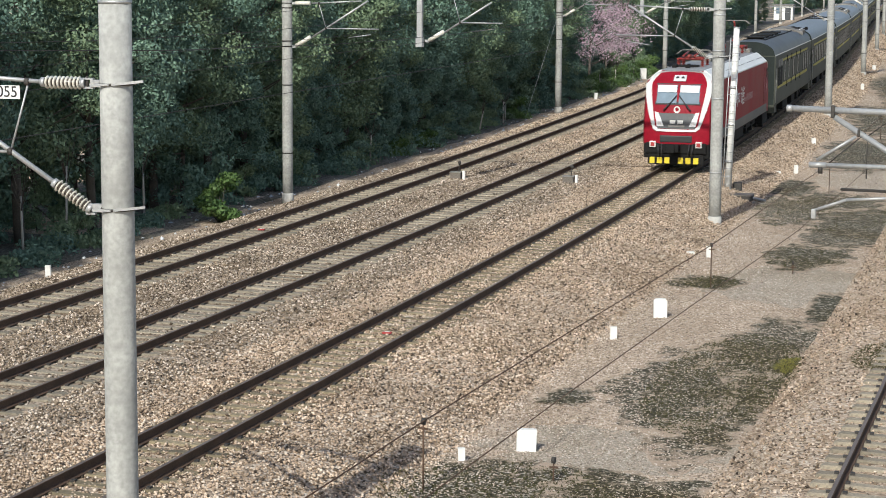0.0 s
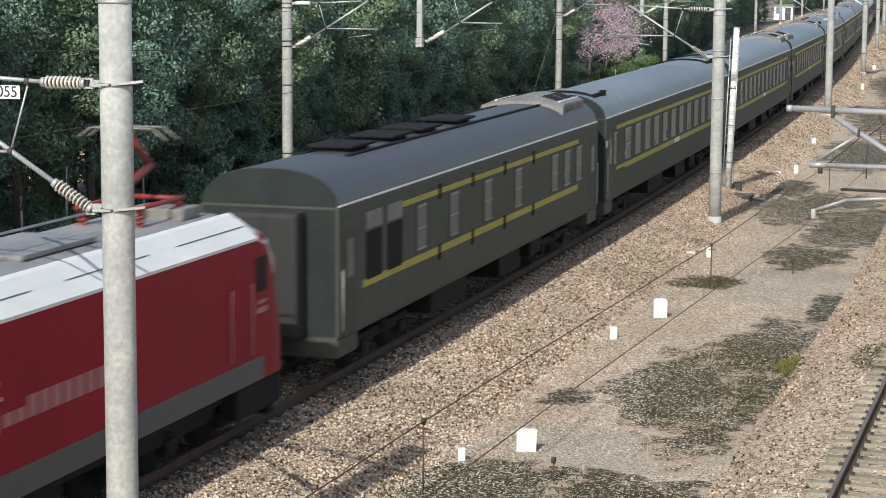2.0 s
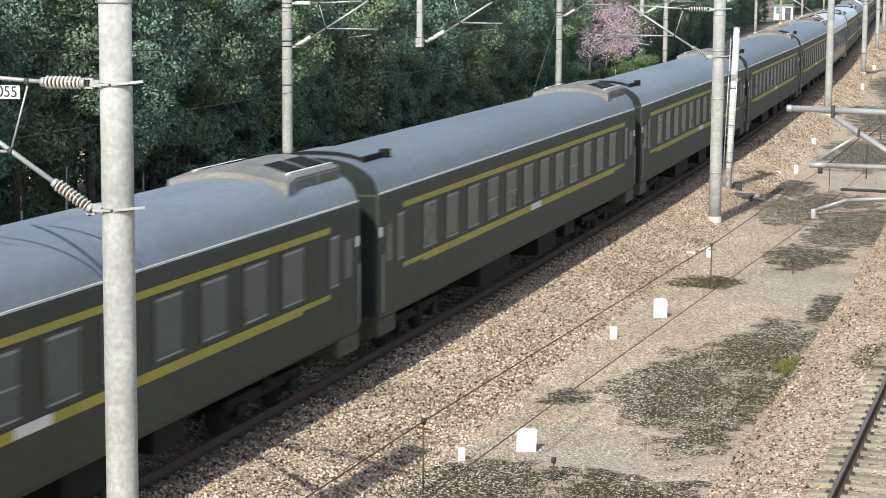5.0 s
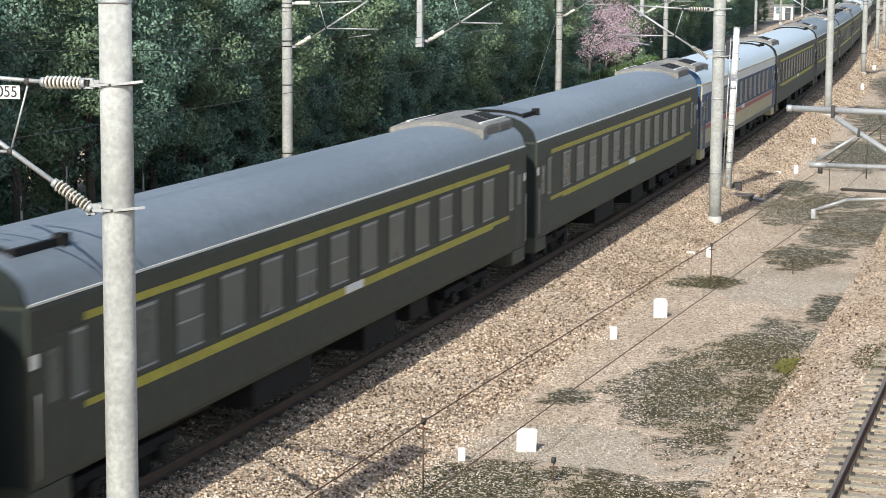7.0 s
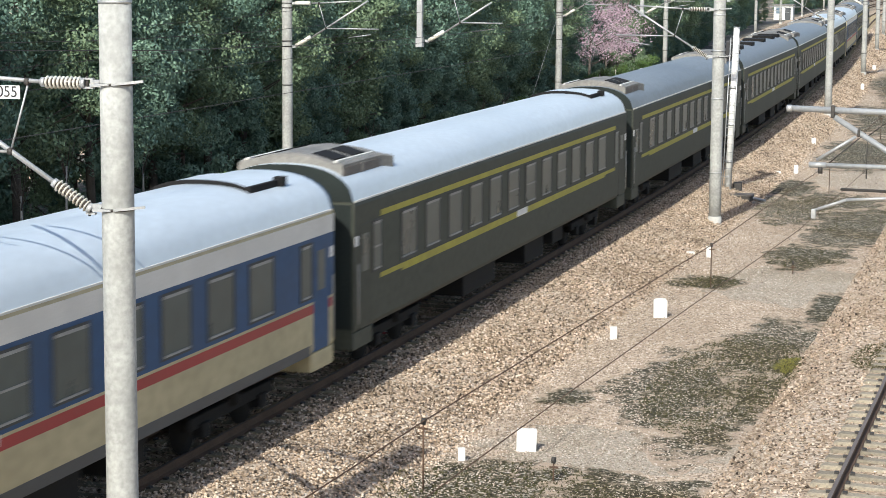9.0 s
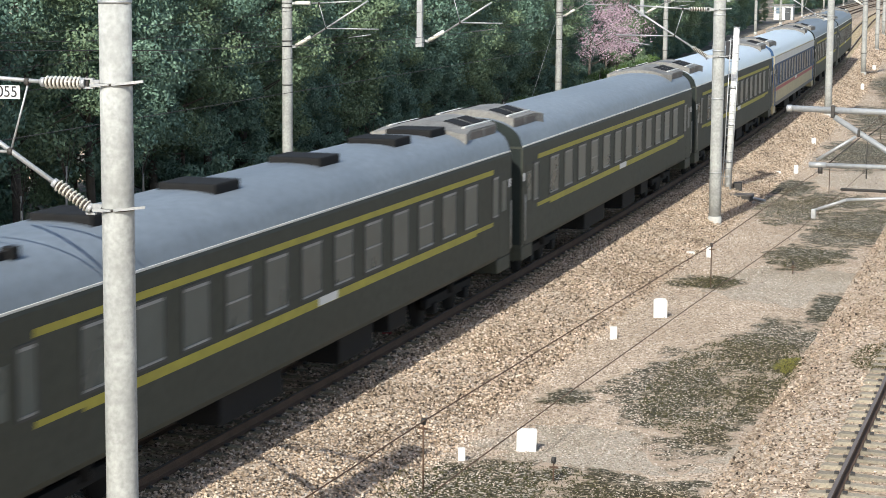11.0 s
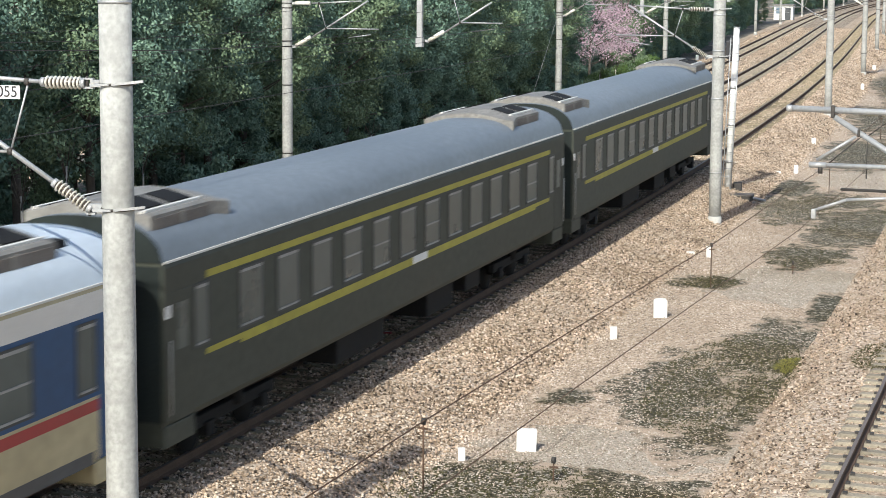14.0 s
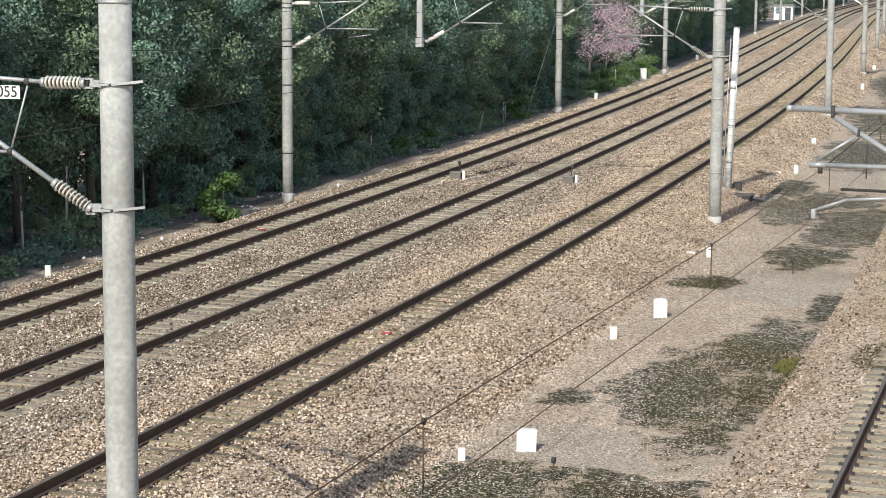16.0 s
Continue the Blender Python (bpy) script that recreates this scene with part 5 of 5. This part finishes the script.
def cab_front(loco, sy, h):
    """White outline, windscreens, lamps, coupler and plough on one cab face."""
    def P(x, z, out=0.0):
        edge = max(0.0, abs(x) - 1.0)
        return Vector((x * -sy, sy * (h - nose_y(z) + out - 0.03 * abs(x) - 0.30 * edge ** 1.5), z))

    def ribbon(name, pts, w, m, thick=0.035, parent=loco):
        rings = []
        for i, (x, z) in enumerate(pts):
            a = Vector(pts[max(i - 1, 0)])
            b = Vector(pts[min(i + 1, len(pts) - 1)])
            d = (b - a).normalized()
            nx, nz = -d.y * w / 2, d.x * w / 2
            rings.append([P(x - nx, z - nz, 0.0), P(x - nx, z - nz, thick), P(x + nx, z + nz, thick), P(x + nx, z + nz, 0.0)])
        return part(name, loft(rings), m, parent)

    def panel(name, quad, m, out=0.02, parent=loco, bevel=0.0):
        bm = bmesh.new()
        n = 6
        top, bot = [], []
        for k in range(n + 1):
            t = k / n
            (a, b), (c, d) = (Vector(quad[0]), Vector(quad[1])), (Vector(quad[3]), Vector(quad[2]))
            u, l = a.lerp(b, t), c.lerp(d, t)
            top.append(u)
            bot.append(l)
        rings = []
        for u, l in zip(top, bot):
            rings.append([P(*u, out), P(*u, -0.05), P(*l, -0.05), P(*l, out)])
        return part(name, loft(rings), m, parent)

    # the white band climbs each corner, widens, and sweeps back into the shoulder
    band_in = [(0.84, 1.585), (0.99, 1.72), (1.06, 2.05), (1.13, 2.40), (1.19, 2.70), (1.25, 3.08), (1.25, 3.36), (1.18, 3.56), (1.04, 3.72), (0.86, 3.80)]
    band_out = [(0.86, 1.49), (1.04, 1.60), (1.17, 1.92), (1.31, 2.32), (1.41, 2.71), (1.475, 3.02)]
    back = [(1.542, 0.93, 3.28), (1.545, 1.42, 3.42), (1.38, 1.46, 3.56), (1.14, 1.50, 3.76)]
    for s in (-1, 1):
        rings = []
        for i, (x, z) in enumerate(band_in):
            p = P(s * x, z, 0.035)
            if i < len(band_out):
                q = P(s * band_out[i][0], band_out[i][1], 0.035)
            else:
                xb, yb, zb = back[i - len(band_out)]
                q = Vector((s * -sy * xb, sy * (h - yb), zb))
            mid = (p + q) / 2 + Vector((s * -sy * 0.02, sy * 0.02, 0.0))
            if i >= 5:
                zm = (p.z + q.z) / 2
                mid = Vector((s * -sy * (nose_x(zm) - 0.09), sy * (h - nose_y(zm) - 0.09), zm))
            inward = Vector((s * -sy * -0.10, -sy * 0.10, 0))
            rings.append([p, mid, q, q + inward, mid + inward, p + inward])
        part("white_outline", loft(rings), LOCOWHITE, loco, smooth=True)
    ribbon("white_outline", [(-0.88, 1.54), (-0.4, 1.53), (0.4, 1.53), (0.88, 1.54)], 0.09, LOCOWHITE)
    frame_ob = panel("windscreen_frame", [(-1.0, 3.34), (1.0, 3.34), (1.0, 2.53), (-1.0, 2.53)], BLACK, 0.012)
    for s in (-1, 1):
        q = [(0.05, 3.29), (0.95, 3.29), (0.945, 2.585), (0.05, 2.585)]
        q = [(s * x, z) for x, z in q]
        if s < 0:
            q = [q[1], q[0], q[3], q[2]]
        panel("windscreen", q, WINDSCREEN, 0.024, frame_ob)
        b = [(0.09, 3.27), (0.91, 3.27), (0.91, 3.01), (0.09, 3.01)]
        b = [(s * x, z) for x, z in b]
        if s < 0:
            b = [b[1], b[0], b[3], b[2]]
        panel("sun_blind", b, BLIND, 0.028, frame_ob)
        bm = bmesh.new()
        rod(bm, P(s * 0.05, 2.90, 0.06), P(s * 0.50, 2.38, 0.07), 0.024, 6)
        rod(bm, P(s * 0.40, 2.52, 0.06), P(s * 0.60, 2.30, 0.06), 0.036, 6)
        part("wiper", bm, BLACK, loco)
        q = [(0.83, 2.22), (0.99, 2.25), (0.86, 1.69), (0.56, 1.69)]
        q = [(s * x, z) for x, z in q]
        if s < 0:
            q = [q[1], q[0], q[3], q[2]]
        hl = panel("headlight", q, LAMP, 0.03)
        rod_bm = bmesh.new()
        rod(rod_bm, P(s * 0.75, 1.81, 0.02), P(s * 0.75, 1.81, 0.05), 0.075, 14)
        part("bulb", rod_bm, WHITE, hl)
    panel("grey_mask", [(-0.98, 2.20), (0.98, 2.20), (0.84, 1.60), (-0.84, 1.60)], LOCOGREY, 0.014)
    part("emblem", a_rod(P(0, 2.34, 0.0), P(0, 2.34, 0.035), 0.14, 18), WHITE, loco)
    part("emblem_core", a_rod(P(0, 2.355, 0.0), P(0, 2.355, 0.045), 0.08, 14), RED, loco)
    for x in (-0.17, 0.17):
        panel("front_lettering", [(x - 0.12, 1.93), (x + 0.12, 1.93), (x + 0.12, 1.80), (x - 0.12, 1.80)], WHITE, 0.03)
    panel("front_lettering_bar", [(-0.36, 1.75), (0.36, 1.75), (0.36, 1.67), (-0.36, 1.67)], AC, 0.03)
    top = panel("headlamp_box", [(-0.27, 3.66), (0.27, 3.66), (0.28, 3.43), (-0.28, 3.43)], LAMP, 0.05)
    part("lens", a_rod(P(-0.12, 3.55, 0.04), P(-0.12, 3.55, 0.07), 0.07, 12), BLACK, top)
    part("lens", a_rod(P(0.12, 3.55, 0.04), P(0.12, 3.55, 0.07), 0.07, 12), BLACK, top)
    # buffer beam, coupler, plough
    y0, y1 = sorted((sy * (h - 0.5), sy * (h - 0.02)))
    part("buffer_beam", a_box(-1.35, 1.35, y0, y1, 0.62, 1.04, 0.05), UNDER, loco)
    part("recess", a_box(-0.72, 0.72, *sorted((sy * (h - 0.4), sy * (h + 0.01))), 1.05, 1.34, 0.05), BLACK, loco)
    bm = bmesh.new()
    box(bm, -0.2, 0.2, *sorted((sy * (h - 0.1), sy * (h + 0.5))), 0.70, 1.0, 0.06)
    box(bm, -0.32, 0.05, *sorted((sy * (h + 0.35), sy * (h + 0.62))), 0.68, 1.02, 0.06)
    part("coupler", bm, UNDER, loco)
    for s in (-1, 1):
        t = part("tail_light", a_box(s * 1.02 - 0.14, s * 1.02 + 0.14, *sorted((sy * (h - 0.2), sy * (h + 0.06))), 0.86, 1.10, 0.03), LOCOWHITE, loco)
        part("lens", a_box(s * 1.02 - 0.09, s * 1.02 + 0.09, *sorted((sy * (h - 0.1), sy * (h + 0.075))), 0.90, 1.06, 0.02), REDSTRIPE, t)
        for k in (0.62, 0.78):
            part("air_hose", a_rod((s * k, sy * (h + 0.03), 1.0), (s * (k - 0.05), sy * (h + 0.16), 0.55), 0.035, 7), BLACK, loco)
    plough = part("plough", a_box(-1.25, 1.25, *sorted((sy * (h - 0.35), sy * (h - 0.08))), 0.18, 0.62, 0.04), UNDER, loco)
    for i, x in enumerate((-1.05, -0.72, -0.39, 0.22, 0.55, 0.9)):
        part("warning_stripe", a_box(x - 0.11, x + 0.11, *sorted((sy * (h - 0.3), sy * (h - 0.065))), 0.22, 0.46), YELLOW, plough)


def pantograph(loco, y, up, sy):
    base = bmesh.new()
    for x in (-0.55, 0.55):
        for dy in (-0.7, 0.7):
            for k in range(4):
                rod(base, (x, y + dy, 3.88 + 0.075 * k), (x, y + dy, 3.92 + 0.075 * k), 0.085, 10)
                rod(base, (x, y + dy, 3.92 + 0.075 * k), (x, y + dy, 3.955 + 0.075 * k), 0.05, 8)
    for x in (-0.55, 0.55):
        rod(base, (x, y - 0.9, 4.19), (x, y + 0.9, 4.19), 0.04, 8)
    for dy in (-0.8, 0.8):
        rod(base, (-0.6, y + dy, 4.19), (0.6, y + dy, 4.19), 0.04, 8)
    pan = part("pantograph", base, PANTO, loco, "red pantograph, raised" if up else "red pantograph, folded down")
    arm = bmesh.new()
    if up:
        knee = Vector((0, y + sy * 0.75, 4.72))
        head = Vector((0, y - sy * 0.1, 5.34))
        rod(arm, (0, y - sy * 0.7, 4.32), knee, 0.07, 8)
        rod(arm, knee, head, 0.05, 8)
    else:
        knee = Vector((0, y + sy * 1.2, 4.34))
        head = Vector((0, y - sy * 0.6, 4.44))
        rod(arm, (-0.1, y - sy * 0.7, 4.24), knee, 0.06, 8)
        rod(arm, (0.25, y + sy * 1.2, 4.34), head + Vector((0.3, 0, 0)), 0.04, 8)
        rod(arm, (-0.25, y + sy * 1.2, 4.34), head - Vector((0.3, 0, 0)), 0.04, 8)
    part("arm", arm, PANTO, pan)
    bar = bmesh.new()
    for d in (-0.2, 0.2):
        rod(bar, head + Vector((-0.6, d, 0.06)), head + Vector((0.6, d, 0.06)), 0.018, 7)
        for s in (-1, 1):
            rod(bar, head + Vector((s * 0.6, d, 0.06)), head + Vector((s * 0.88, d, -0.12)), 0.016, 7)
    part("contact_strip", bar, AC, pan)


def roof_gear(loco, h):
    pantograph(loco, -h + 4.2, False, -1)
    pantograph(loco, h - 3.3, True, 1)
    for y in (-2.6, -1.9, -0.6, 0.9):
        ins = bmesh.new()
        lathe(ins, (0.35, y, 3.9), (0.35, y, 4.28), [(0, 0.09), (0.2, 0.05), (0.3, 0.09), (0.5, 0.05), (0.6, 0.09), (0.8, 0.05), (1, 0.04)], 12)
        part("roof_insulator", ins, LOCOGREY, loco)
    part("busbar", a_rod((0.35, -h + 5.4, 4.27), (0.35, h - 5.0, 4.27), 0.022, 6), STEEL, loco)
    part("roof_hatch", a_box(-0.75, 0.75, -2.2, 0.6, 3.90, 3.97, 0.02), AC, loco)
    part("roof_hatch", a_box(-0.7, 0.7, 2.4, 4.6, 3.90, 3.98, 0.02), ROOFGREY, loco)
    for x in (-0.5, 0.1):
        part("horn", a_rod((x, -h + 2.0, 3.92), (x, -h + 2.5, 3.96), 0.09, 12), UNDER, loco)
    part("roof_cooler", a_box(-0.7, 0.5, -h + 2.7, -h + 3.1, 3.84, 3.98, 0.03), UNDER, loco)
    part("roof_cooler", a_box(-0.3, 0.8, h - 2.9, h - 2.2, 3.86, 4.06, 0.04), AC, loco)


SPECS = {2: ("green", "walk", "walk"), 4: ("green", "unit", "unit"), 9: ("blue", "unit", "walk"), 10: ("green", "unit", "walk"), 11: ("green", "unit", "unit"), 12: ("green", "walk", "unit"), 13: ("green", "unit", "unit"), 14: ("green", "unit", "unit"), 15: ("blue", "unit", "inner"), 16: ("green", "unit", "inner"), 17: ("green", "unit", "unit")}
TRAIN = []


def build_train():
    loco = locomotive()
    TRAIN.append((loco, 15.85))
    loco.scale = (0.89, 1.0, 1.0)
    TRAIN.append((generator_car(), FIRST + 2 * PITCH - 0.54 - 11.1))
    for n in range(2, 18):
        spec = SPECS.get(n, ("green", "walk", "unit"))
        closed = tuple(sorted(random.Random(n).sample(range(14), 4)))
        car = carriage(n, *spec, roof=LIGHTROOF if n in (10, 14) else None, closed=closed)
        if n == 12:
            for y in (-8.0, -3.5, 1.5, 6.0, 8.5):
                part("ventilator", a_box(-0.45, 0.75, y, y + 1.1, 4.20, 4.46, 0.04), UNDER, car)
        TRAIN.append((car, FIRST + PITCH * n + 0.54 + HALF))


build_train()


def motions():
    for thing, start in TRAIN[1:]:
        thing.scale = (0.89, 1.0, 0.967)
    times = [0.0, 0.1] + [0.4 * i for i in range(1, 40)] + [15.9, SECONDS]
    for thing, start in TRAIN:
        walk(thing, [(t, on_line(0.0, start - SPEED * t)) for t in times])


motions()
